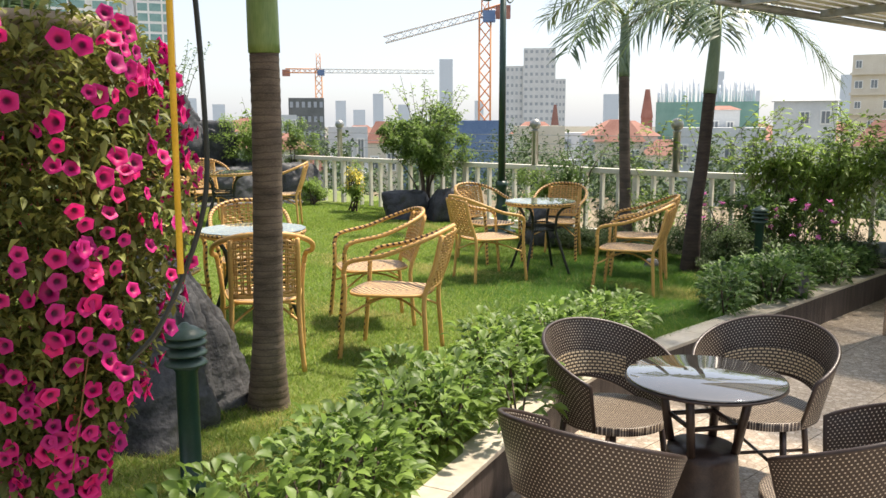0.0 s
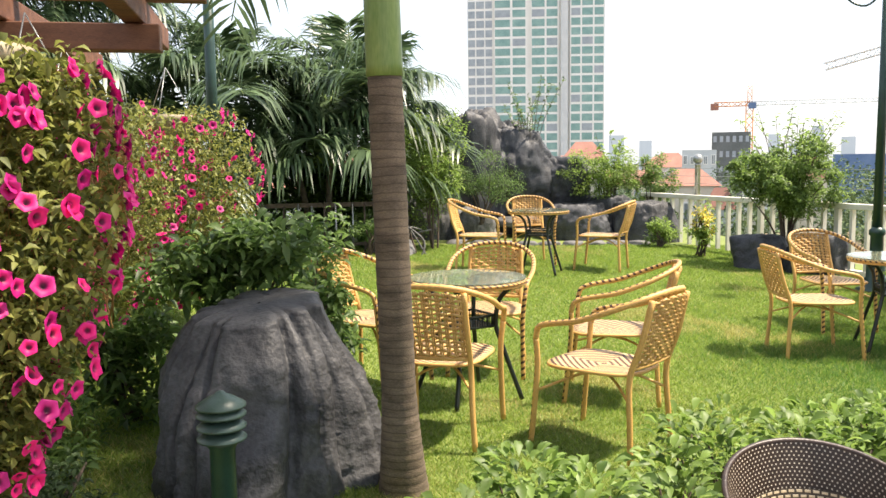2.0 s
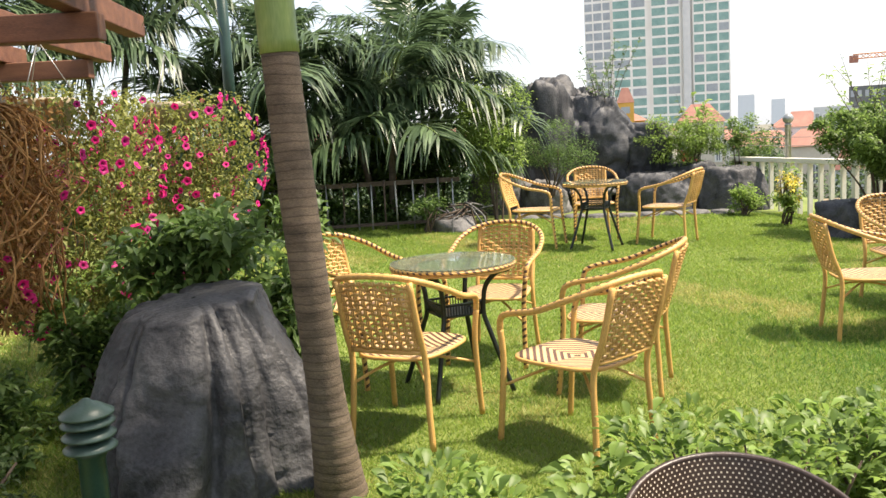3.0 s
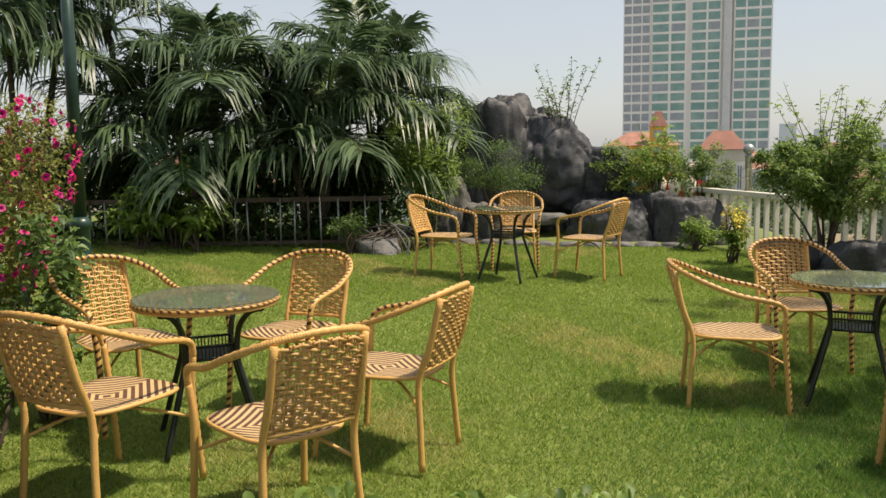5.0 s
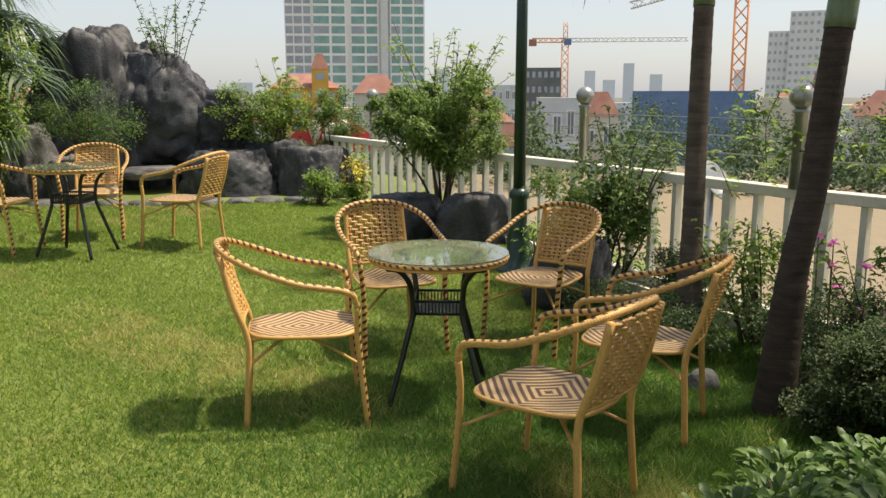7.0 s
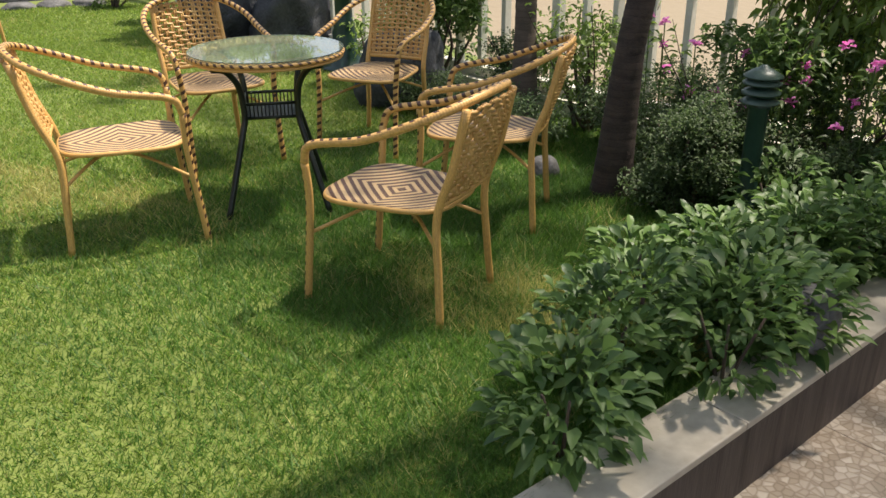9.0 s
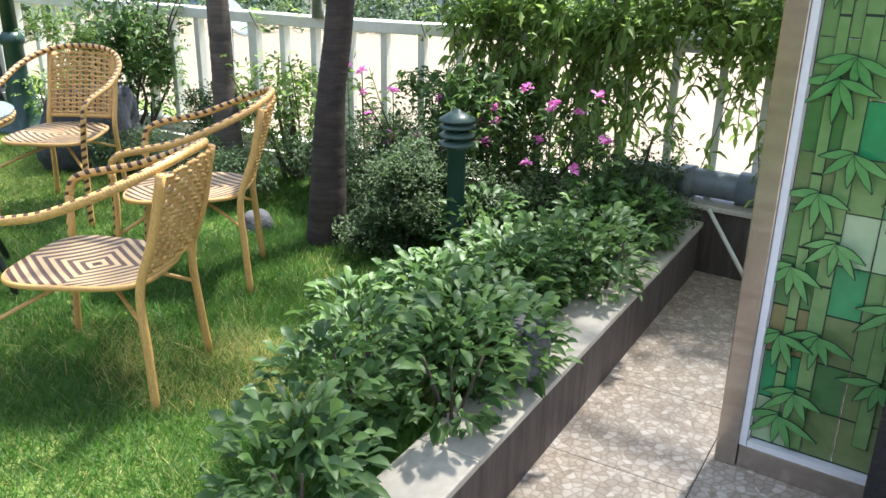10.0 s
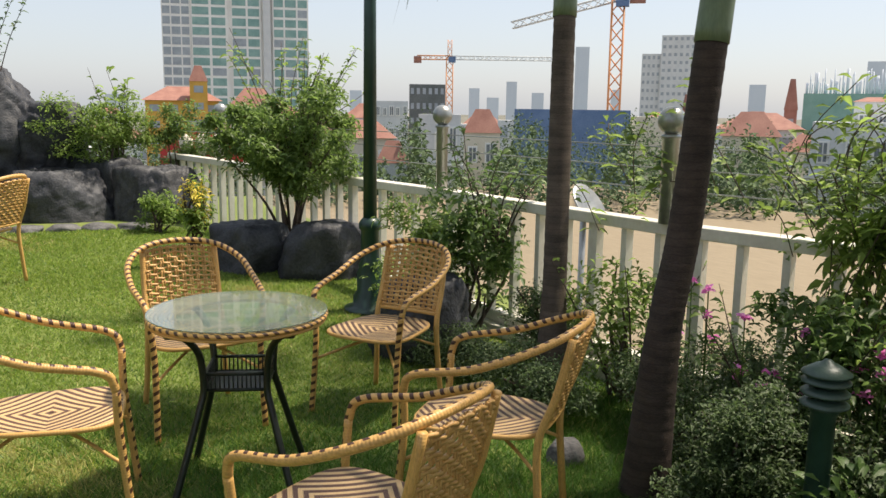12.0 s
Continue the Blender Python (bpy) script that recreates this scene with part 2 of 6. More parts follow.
M_SHRUB = leafy("shrub_leaf", (0.045, 0.09, 0.022), (0.125, 0.2, 0.055), 0.42, 0.48)
M_SHRUB_LIGHT = leafy("light_shrub_leaf", (0.09, 0.15, 0.025), (0.22, 0.31, 0.075), 0.5, 0.5)
M_SHRUB_MID = leafy("mid_green_leaf", (0.06, 0.11, 0.025), (0.17, 0.25, 0.065), 0.45, 0.5)
M_PALM_LEAF = leafy("palm_leaf", (0.03, 0.06, 0.028), (0.095, 0.145, 0.068), 0.3, 0.4)
M_GREY_SHRUB = leafy("grey_green_leaf", (0.035, 0.062, 0.022), (0.09, 0.14, 0.05), 0.35, 0.6)
M_GRASS = leafy("grass_blade", (0.13, 0.2, 0.028), (0.21, 0.285, 0.05), 0.5, 0.6)
# lusher green grass, its colour also darkened to stand for shade on the lawn
M_LUSH_SHADE_GRASS = leafy("lush_shade_grass_blade", (0.045, 0.115, 0.016), (0.1, 0.2, 0.032), 0.5, 0.55)
M_STRAW_GRASS = leafy("dry_grass_blade", (0.24, 0.25, 0.07), (0.38, 0.35, 0.12), 0.4, 0.6)
M_YELLOW_FLOWER = leafy("yellow_flower", (0.45, 0.36, 0.04), (0.7, 0.58, 0.1), 0.3, 0.6)
M_PINK_FLOWER = leafy("pink_flower", (0.65, 0.12, 0.45), (0.85, 0.3, 0.65), 0.4, 0.6)


def petunia_material():
    m, n, l, b = node_material("petunia_petal", 0.55)
    co = n.new("ShaderNodeTexCoord")
    sx = n.new("ShaderNodeSeparateXYZ")
    l.new(co.outputs["UV"], sx.inputs[0])
    g = n.new("ShaderNodeNewGeometry")
    r = ramp(n, [(0.0, (0.08, 0.001, 0.02)), (0.26, (0.2, 0.003, 0.07)), (0.45, (0.74, 0.008, 0.2)), (1.0, (0.82, 0.018, 0.28))])
    l.new(sx.outputs[0], r.inputs[0])
    hs = n.new("ShaderNodeHueSaturation")
    mr = n.new("ShaderNodeMapRange")
    mr.inputs["To Min"].default_value, mr.inputs["To Max"].default_value = 0.6, 1.15
    l.new(g.outputs["Random Per Island"], mr.inputs["Value"])
    l.new(mr.outputs[0], hs.inputs["Value"])
    mh = n.new("ShaderNodeMapRange")
    mh.inputs["To Min"].default_value, mh.inputs["To Max"].default_value = 0.485, 0.512
    l.new(g.outputs["Random Per Island"], mh.inputs["Value"])
    l.new(mh.outputs[0], hs.inputs["Hue"])
    l.new(r.outputs[0], hs.inputs["Color"])
    l.new(hs.outputs[0], b.inputs["Base Color"])
    tr = n.new("ShaderNodeBsdfTranslucent")
    l.new(hs.outputs[0], tr.inputs["Color"])
    mx = n.new("ShaderNodeMixShader")
    mx.inputs[0].default_value = 0.35
    l.new(b.outputs[0], mx.inputs[1])
    l.new(tr.outputs[0], mx.inputs[2])
    l.new(mx.outputs[0], n["Material Output"].inputs["Surface"])
    return m


M_PETUNIA = petunia_material()


def glass_material(name, tint):
    """Table glass: clear pane with a mirror-like face."""
    m, n, l, b = node_material(name, 0.03)
    b.inputs["Base Color"].default_value = (*tint, 1)
    b.inputs["Transmission Weight"].default_value = 0.9
    b.inputs["IOR"].default_value = 1.45
    b.inputs["Specular IOR Level"].default_value = 0.25
    return m


M_GLASS = glass_material("table_glass", (0.72, 0.82, 0.7))


# ---- mesh helpers ----
class Mesh:
    """Vertices, faces and uvs of one mesh."""

    def __init__(self):
        self.v, self.f, self.uv = [], [], []

    def tube(self, pts, r, n=8, closed=False, up0=(0.13, 0.27, 0.95)):
        pts = [Vector(p) for p in pts]
        k = len(pts)
        rad = r if isinstance(r, (list, tuple)) else [r] * k
        base = len(self.v)
        up = Vector(up0)
        length, along = 0.0, []
        for i, p in enumerate(pts):
            if i:
                length += (p - pts[i - 1]).length
            along.append(length)
            a = pts[(i - 1) % k] if closed else pts[max(i - 1, 0)]
            c = pts[(i + 1) % k] if closed else pts[min(i + 1, k - 1)]
            d = (c - a).normalized()
            s = d.cross(up)
            if s.length < 0.05:
                s = d.cross(Vector((1, 0, 0)))
            s.normalize()
            up = s.cross(d).normalized()
            for j in range(n):
                w = 2 * math.pi * j / n
                self.v.append(tuple(p + (s * math.cos(w) + up * math.sin(w)) * rad[i]))
        rings = k if closed else k - 1
        for i in range(rings):
            i2 = (i + 1) % k
            v0, v1 = along[i], along[i2] if i2 else length + (pts[0] - pts[-1]).length
            for j in range(n):
                j2 = (j + 1) % n
                self.f.append((base + i * n + j, base + i * n + j2, base + i2 * n + j2, base + i2 * n + j))
                self.uv += [(j / n, v0), ((j + 1) / n, v0), ((j + 1) / n, v1), (j / n, v1)]
        if not closed:
            for i, flip in ((0, True), (k - 1, False)):
                ring = [base + i * n + j for j in range(n)]
                self.f.append(tuple(reversed(ring)) if flip else tuple(ring))
                self.uv += [(0.0, along[i])] * n
        return self

    def grid(self, rows, closed=False, scale=(1, 1)):
        """A sheet through rows of points."""
        base, h, w = len(self.v), len(rows), len(rows[0])
        for row in rows:
            self.v += [tuple(p) for p in row]
        for i in range(h - 1):
            for j in range(w if closed else w - 1):
                j2 = (j + 1) % w
                self.f.append((base + i * w + j, base + i * w + j2, base + (i + 1) * w + j2, base + (i + 1) * w + j))
                self.uv += [(j * scale[0], i * scale[1]), ((j + 1) * scale[0], i * scale[1]),
                            ((j + 1) * scale[0], (i + 1) * scale[1]), (j * scale[0], (i + 1) * scale[1])]
        return self

    def lathe(self, profile, n=24, centre=(0, 0)):
        """A turned shape from (radius, height) pairs, closed at both ends."""
        rows = [[(centre[0] + r * math.cos(2 * math.pi * j / n), centre[1] + r * math.sin(2 * math.pi * j / n), z) for j in range(n)]
                for r, z in profile]
        b0 = len(self.v)
        self.grid(rows, True, (1 / n, 0.1))
        last = b0 + (len(rows) - 1) * n
        self.f.append(tuple(b0 + j for j in reversed(range(n))))
        self.f.append(tuple(last + j for j in range(n)))
        self.uv += [(0, 0)] * (2 * n)
        return self

    def box(self, lo, hi, turn=None, at=(0, 0, 0)):
        (x0, y0, z0), (x1, y1, z1) = lo, hi
        b0 = len(self.v)
        for p in ((x0, y0, z0), (x1, y0, z0), (x1, y1, z0), (x0, y1, z0), (x0, y0, z1), (x1, y0, z1), (x1, y1, z1), (x0, y1, z1)):
            p = Vector(p)
            if turn is not None:
                p = turn @ p
            self.v.append(tuple(p + Vector(at)))
        for f in ((3, 2, 1, 0), (4, 5, 6, 7), (0, 1, 5, 4), (1, 2, 6, 5), (2, 3, 7, 6), (3, 0, 4, 7)):
            self.f.append(tuple(b0 + i for i in f))
            self.uv += [(0, 0), (1, 0), (1, 1), (0, 1)]
        return self

    def object(self, name, material, parent=None, label="", smooth=True, bevel=0.0):
        me = bpy.data.meshes.new(name)
        me.from_pydata(self.v, [], self.f)
        if len(self.uv) == len(me.loops):
            me.uv_layers.new(name="uv").data.foreach_set("uv", np.array(self.uv, dtype=np.float32).ravel())
        me.materials.append(material)
        if smooth:
            me.polygons.foreach_set("use_smooth", [True] * len(me.polygons))
        ob = new(name, me)
        if parent is not None:
            ob.parent = parent
        if label:
            ob["label"] = label
        if bevel:
            md = ob.modifiers.new("bevel", "BEVEL")
            md.width, md.segments = bevel, 2
        return ob


def curve_through(pts, steps=6):
    """A smooth line through points (Catmull-Rom)."""
    p = [Vector(q) for q in pts]
    p = [p[0] * 2 - p[1]] + p + [p[-1] * 2 - p[-2]]
    out = []
    for i in range(1, len(p) - 2):
        for s in range(steps):
            t = s / steps
            out.append(0.5 * ((2 * p[i]) + (p[i + 1] - p[i - 1]) * t + (2 * p[i - 1] - 5 * p[i] + 4 * p[i + 1] - p[i + 2]) * t * t
                              + (3 * p[i] - p[i - 1] - 3 * p[i + 1] + p[i + 2]) * t ** 3))
    out.append(p[-2])
    return out


def thing(name, m, label, category, group="", kind=""):
    e = new(name)
    e.matrix_world = m
    return tagged(e, label, category, group, kind)


RNG = np.random.default_rng(7)


def leaf_object(name, places, size, material, parent=None, label="", aspect=0.45, droop=0.3, up=0.35, fold=0.25, spread=0.35, ways=None):
    """Many single leaves: a folded diamond each, in one mesh. places: n x 3."""
    n = len(places)
    if ways is None:
        d = RNG.normal(size=(n, 3))
        d[:, 2] = d[:, 2] * 0.6 + up
    else:
        d = ways + RNG.normal(size=(n, 3)) * 0.3
    d /= np.linalg.norm(d, axis=1)[:, None]
    side = np.cross(d, RNG.normal(size=(n, 3)) * 0.35 + np.array([0, 0, 1.0]))
    side /= np.linalg.norm(side, axis=1)[:, None] + 1e-9
    nor = np.cross(side, d)
    L = (size * (1 + spread * RNG.uniform(-1, 1, n)))[:, None]
    W = L * aspect
    base = places
    tip = places + d * L - np.array([0, 0, 1.0]) * L * droop
    mid = places + d * L * 0.5
    a = mid + side * W * 0.5 + nor * W * fold
    b = mid - side * W * 0.5 + nor * W * fold
    q = mid + d * L * 0.28 - np.array([0, 0, 1.0]) * L * droop * 0.35
    a2 = q + side * W * 0.33 + nor * W * fold * 0.6
    b2 = q - side * W * 0.33 + nor * W * fold * 0.6
    v = np.stack([base, a, a2, tip, b2, b, mid], 1).reshape(-1, 3)
    k = np.arange(n)[:, None] * 7
    tris = np.concatenate([k + np.array(t) for t in ((0, 6, 1), (1, 6, 2), (2, 6, 3), (0, 5, 6), (5, 4, 6), (4, 3, 6))], 1).reshape(-1, 3)
    return raw_object(name, v, tris, material, parent, label)


def raw_object(name, v, tris, material, parent=None, label="", uv=None, smooth=False):
    me = bpy.data.meshes.new(name)
    me.vertices.add(len(v))
    me.vertices.foreach_set("co", np.ascontiguousarray(v, dtype=np.float32).ravel())
    me.loops.add(len(tris) * 3)
    me.loops.foreach_set("vertex_index", np.ascontiguousarray(tris, dtype=np.int32).ravel())
    me.polygons.add(len(tris))
    me.polygons.foreach_set("loop_start", np.arange(len(tris), dtype=np.int32) * 3)
    if uv is not None:
        me.uv_layers.new(name="uv").data.foreach_set("uv", np.ascontiguousarray(uv[np.asarray(tris).ravel()], dtype=np.float32).ravel())
    me.update()
    if smooth:
        me.polygons.foreach_set("use_smooth", [True] * len(me.polygons))
    me.materials.append(material)
    ob = new(name, me)
    if parent is not None:
        ob.parent = parent
    if label:
        ob["label"] = label
    if parent is not None:
        ob["kind"] = "stuff"
    return ob


def clump_points(n, centre, radii, shell=0.55, lumps=7, seed=0, small=0.22, big=0.48):
    """Points for leaves: several overlapping lumps inside an ellipsoid, denser near their skins."""
    g = np.random.default_rng(seed)
    c = g.normal(size=(lumps, 3))
    c /= np.linalg.norm(c, axis=1)[:, None]
    c *= g.uniform(0.2, 0.82, (lumps, 1))
    r = g.uniform(small, big, lumps)
    i = g.integers(0, lumps, n)
    d = g.normal(size=(n, 3))
    d /= np.linalg.norm(d, axis=1)[:, None]
    rad = (shell + (1 - shell) * g.uniform(0, 1, n)) * r[i]
    return (c[i] + d * rad[:, None]) * np.array(radii) + np.array(centre)


def lawn_height(x, y):
    s = min(max((y - 6.0) / 2.8, 0), 1)
    s = s * s * (3 - 2 * s)
    mound = 0.42 * math.exp(-(((x + 1.7) / 1.5) ** 2 + ((y - 7.3) / 1.3) ** 2))
    bump = 0.012 * math.sin(x * 2.3 + 1) * math.cos(y * 1.9)
    near = min(max((y - 2.6) / 0.8, 0), 1)
    return (-0.031 * (x - 2.8) + 0.025 * (y - 5) + 0.06 * s + mound) * (0.35 + 0.65 * near) + bump * near


# ---- ground, kerb and paving ----
PAVE = -0.30
KERB = [(-3.6, 0.25), (-1.9, 1.0), (-0.33, 1.68), (0.87, 2.2), (1.5, 2.38), (6.62, 2.75)]


def kerb_y(x):
    for (x0, y0), (x1, y1) in zip(KERB, KERB[1:]):
        if x <= x1:
            return y0 + (y1 - y0) * (x - x0) / (x1 - x0)
    return KERB[-1][1]


def build_lawn():
    xs = np.linspace(-7.0, 6.9, 140)
    rows = []
    for s in np.linspace(0, 1, 120):
        row = []
        for x in xs:
            y0 = kerb_y(max(x, -3.6)) + 0.15
            y = y0 + (14.5 - y0) * s
            row.append((x, y, lawn_height(x, y) - 0.012))
        rows.append(row)
    ob = Mesh().grid(rows).object("lawn", M_LAWN)
    tagged(ob, "uneven green lawn with worn straw-coloured patches", "lawn", kind="structure")


def build_grass():
    n = 740000
    g = np.random.default_rng(3)
    x = g.uniform(-3.2, 6.4, n)
    u = g.uniform(0, 1, n) ** 1.75
    y0 = np.interp(x, [p[0] for p in KERB], [p[1] for p in KERB]) + 0.2
    y = y0 + (11.6 - y0) * u
    z = np.array([lawn_height(a, b) for a, b in zip(x, y)]) - 0.015
    patch = np.sin(x * 1.7 + 0.6 * np.sin(y * 2.1)) * np.cos(y * 1.3 + x * 0.5)
    long_ = np.clip((x - 1.6) / 2.6, 0, 1) * np.clip((6.5 - y) / 2, 0, 1)
    h = (0.02 + 0.016 * g.uniform(0, 1, n) ** 2) * (1 + 0.25 * patch) * (1 + 1.1 * long_)
    w = 0.0014 + 0.0013 * g.uniform(0, 1, n) + 0.0006 * (y - y0)
    a = g.uniform(0, 2 * math.pi, n)
    lean = g.normal(size=(n, 2)) * (h * 0.75)[:, None]
    base = np.stack([x, y, z], 1)
    side = np.stack([np.cos(a), np.sin(a), np.zeros(n)], 1) * w[:, None]
    tip = base + np.stack([lean[:, 0], lean[:, 1], h], 1)
    v = np.stack([base - side, base + side, tip], 1).reshape(-1, 3)
    dry = (patch + 0.4 * np.exp(-((x - 2.9) / 0.8) ** 2 - ((y - 3.1) / 0.45) ** 2) + 0.35 * np.sin(x * 5.3 + y * 3.1) + g.normal(size=n) * 0.45 + 0.35 * np.sin(x * 11.7 + 2 * np.sin(y * 7.1))) > 1.02
    dry |= g.uniform(0, 1, n) < 0.012
    v = v.reshape(n, 3, 3)
    lush = ~dry & (g.uniform(0, 1, n) < 0.12 + 1.3 * long_)
    for pick, mat, text in ((~dry & ~lush, M_GRASS, "short green grass blades"), (lush, M_LUSH_SHADE_GRASS, "longer deep green grass blades, darkened for shade"), (dry, M_STRAW_GRASS, "straw-coloured dry blades among the grass")):
        w = v[pick].reshape(-1, 3)
        ob = raw_object("grass", w, np.arange(len(w)).reshape(-1, 3), mat)
        tagged(ob, text, "grass", kind="stuff")


def build_kerb():
    k = thing("kerb", Matrix(), "planter kerb with cream marble coping and dark ribbed face", "kerb", kind="structure")
    for (x0, y0), (x1, y1) in zip(KERB, KERB[1:]):
        d = Vector((x1 - x0, y1 - y0, 0))
        n = Vector((-d.y, d.x, 0)).normalized()
        ln = d.length
        turn = Matrix.Rotation(math.atan2(d.y, d.x), 3, "Z")
        Mesh().box((-0.004, 0.012, PAVE), (ln + 0.004, 0.19, -0.035), turn, (x0, y0, 0)).object("kerb_wall", M_KERB_FACE, k, smooth=False)
        pieces = max(1, round(ln / 1.2))
        for i in range(pieces):
            a, b = ln * i / pieces, ln * (i + 1) / pieces
            Mesh().box((a + 0.0015, -0.004, -0.035), (b - 0.0015, 0.21, -0.008), turn, (x0, y0, 0)).object("coping_slab", M_MARBLE, k, smooth=False, bevel=0.004)


def paving_material():
    m, n, l, b = node_material("pebble_paving", 0.42)
    co = n.new("ShaderNodeTexCoord")
    vo, ed = n.new("ShaderNodeTexVoronoi"), n.new("ShaderNodeTexVoronoi")
    ed.feature = "DISTANCE_TO_EDGE"
    for k in (vo, ed):
        k.inputs["Scale"].default_value = 33
        l.new(co.outputs["Object"], k.inputs["Vector"])
    bw = n.new("ShaderNodeSeparateColor")
    l.new(vo.outputs["Color"], bw.inputs[0])
    r = ramp(n, [(0.0, (0.4, 0.335, 0.265)), (0.5, (0.51, 0.44, 0.365)), (1.0, (0.67, 0.615, 0.545))])
    l.new(bw.outputs[0], r.inputs[0])
    gap = ramp(n, [(0.0, (0.66, 0.62, 0.58)), (0.16, (1, 1, 1))])
    l.new(ed.outputs["Distance"], gap.inputs[0])
    mx = n.new("ShaderNodeMix")
    mx.data_type, mx.blend_type = "RGBA", "MULTIPLY"
    mx.inputs[0].default_value = 1
    l.new(r.outputs[0], mx.inputs[6])
    l.new(gap.outputs[0], mx.inputs[7])
    nz = n.new("ShaderNodeTexNoise")
    nz.inputs["Scale"].default_value = 1.7
    nr = ramp(n, [(0.3, (0.7, 0.68, 0.66)), (0.7, (1.1, 1.06, 1.0))])
    l.new(co.outputs["Object"], nz.inputs["Vector"])
    l.new(nz.outputs["Fac"], nr.inputs[0])
    m2 = n.new("ShaderNodeMix")
    m2.data_type, m2.blend_type = "RGBA", "MULTIPLY"
    m2.inputs[0].default_value = 1
    l.new(mx.outputs[2], m2.inputs[6])
    l.new(nr.outputs[0], m2.inputs[7])
    l.new(m2.outputs[2], b.inputs["Base Color"])
    bp = n.new("ShaderNodeBump")
    bp.inputs["Strength"].default_value, bp.inputs["Distance"].default_value = 0.5, 0.006
    l.new(ed.outputs["Distance"], bp.inputs["Height"])
    l.new(bp.outputs[0], b.inputs["Normal"])
    return m


def build_paving():
    base = Mesh().box((-9, -7, PAVE - 0.3), (8.5, 3.2, PAVE - 0.008)).object("paving", M_SOIL, smooth=False)
    tagged(base, "pale pebble-pattern paving tiles with thin joints", "paving", kind="structure")
    mat = paving_material()
    tile = 0.6
    turn = Matrix.Rotation(0.066, 4, "Z")
    me = Mesh().box((0.002, 0.002, -0.02), (tile - 0.002, tile - 0.002, 0)).object("tile", mat, smooth=False)
    data = me.data
    bpy.data.objects.remove(me)
    for i in range(-11, 13):
        for j in range(-10, 5):
            m = turn @ Matrix.Translation((i * tile, j * tile, PAVE))
            c = m @ Vector((tile / 2, tile / 2, 0))
            if c.y > kerb_y(max(c.x, -3.6)) + 0.25 or c.x > 7 or c.x < -5 or c.y < -5.5:
                continue
            t = new("tile", data)
            t.parent = base
            t.matrix_world = m


build_lawn()
build_kerb()


# ---- railing on the parapet edge ----
RAIL = [(5.45, 13.2), (5.62, 11.69), (6.19, 7.48), (6.36, 5.16), (6.92, 2.7), (7.2, 0.2)]


def build_railing():
    k = thing("railing", Matrix(), "cream painted balustrade of slim balusters under a flat handrail", "railing", kind="structure")
    for (x0, y0), (x1, y1) in zip(RAIL, RAIL[1:]):
        d = Vector((x1 - x0, y1 - y0, 0))
        ln = d.length
        turn = Matrix.Rotation(math.atan2(d.y, d.x), 3, "Z")
        Mesh().box((-0.01, -0.06, 0.85), (ln + 0.01, 0.06, 0.92), turn, (x0, y0, 0)).object("handrail", M_WHITE, k, smooth=False, bevel=0.008)
        Mesh().box((-0.01, -0.05, 0.02), (ln + 0.01, 0.05, 0.1), turn, (x0, y0, 0)).object("bottom_rail", M_WHITE, k, smooth=False, bevel=0.008)
        Mesh().box((-0.01, -0.12, -0.6), (ln + 0.01, 0.12, 0.018), turn, (x0, y0, 0)).object("parapet", M_WHITE, k, smooth=False)
        count = int(ln / 0.235)
        for i in range(count):
            s = ln * (i + 0.5) / count
            wide = 0.036 if i % 6 == 0 else 0.021
            Mesh().box((s - wide, -0.03, 0.1), (s + wide, 0.03, 0.85), turn, (x0, y0, 0)).object("baluster", M_WHITE, k, smooth=False)


def build_ball_posts():
    for x, y in ((5.69, 11.75), (6.17, 7.46), (6.29, 5.2)):
        p = thing("ball_post", pose(x, y, 0.92), "grey metal fence post topped with a round ball", "post", "ball posts along the railing")
        Mesh().lathe([(0.045, 0), (0.045, 0.47), (0.055, 0.475), (0.055, 0.49), (0.03, 0.5)], 16).object("post", M_STEEL_POST, p)
        Mesh().lathe([(0.078 * math.sin(a) + 1e-4, 0.57 - 0.078 * math.cos(a)) for a in np.linspace(0.05, math.pi - 0.05, 12)], 18).object("ball", M_STEEL_POST, p)
    for z in (1.1, 1.22, 1.34):
        w = Mesh().tube([(x, y, z) for x, y in RAIL], 0.004, 5).object("fence_wire", M_STEEL_POST)
        tagged(w, "thin taut wire strung between the ball posts", "wire", "fence wires")


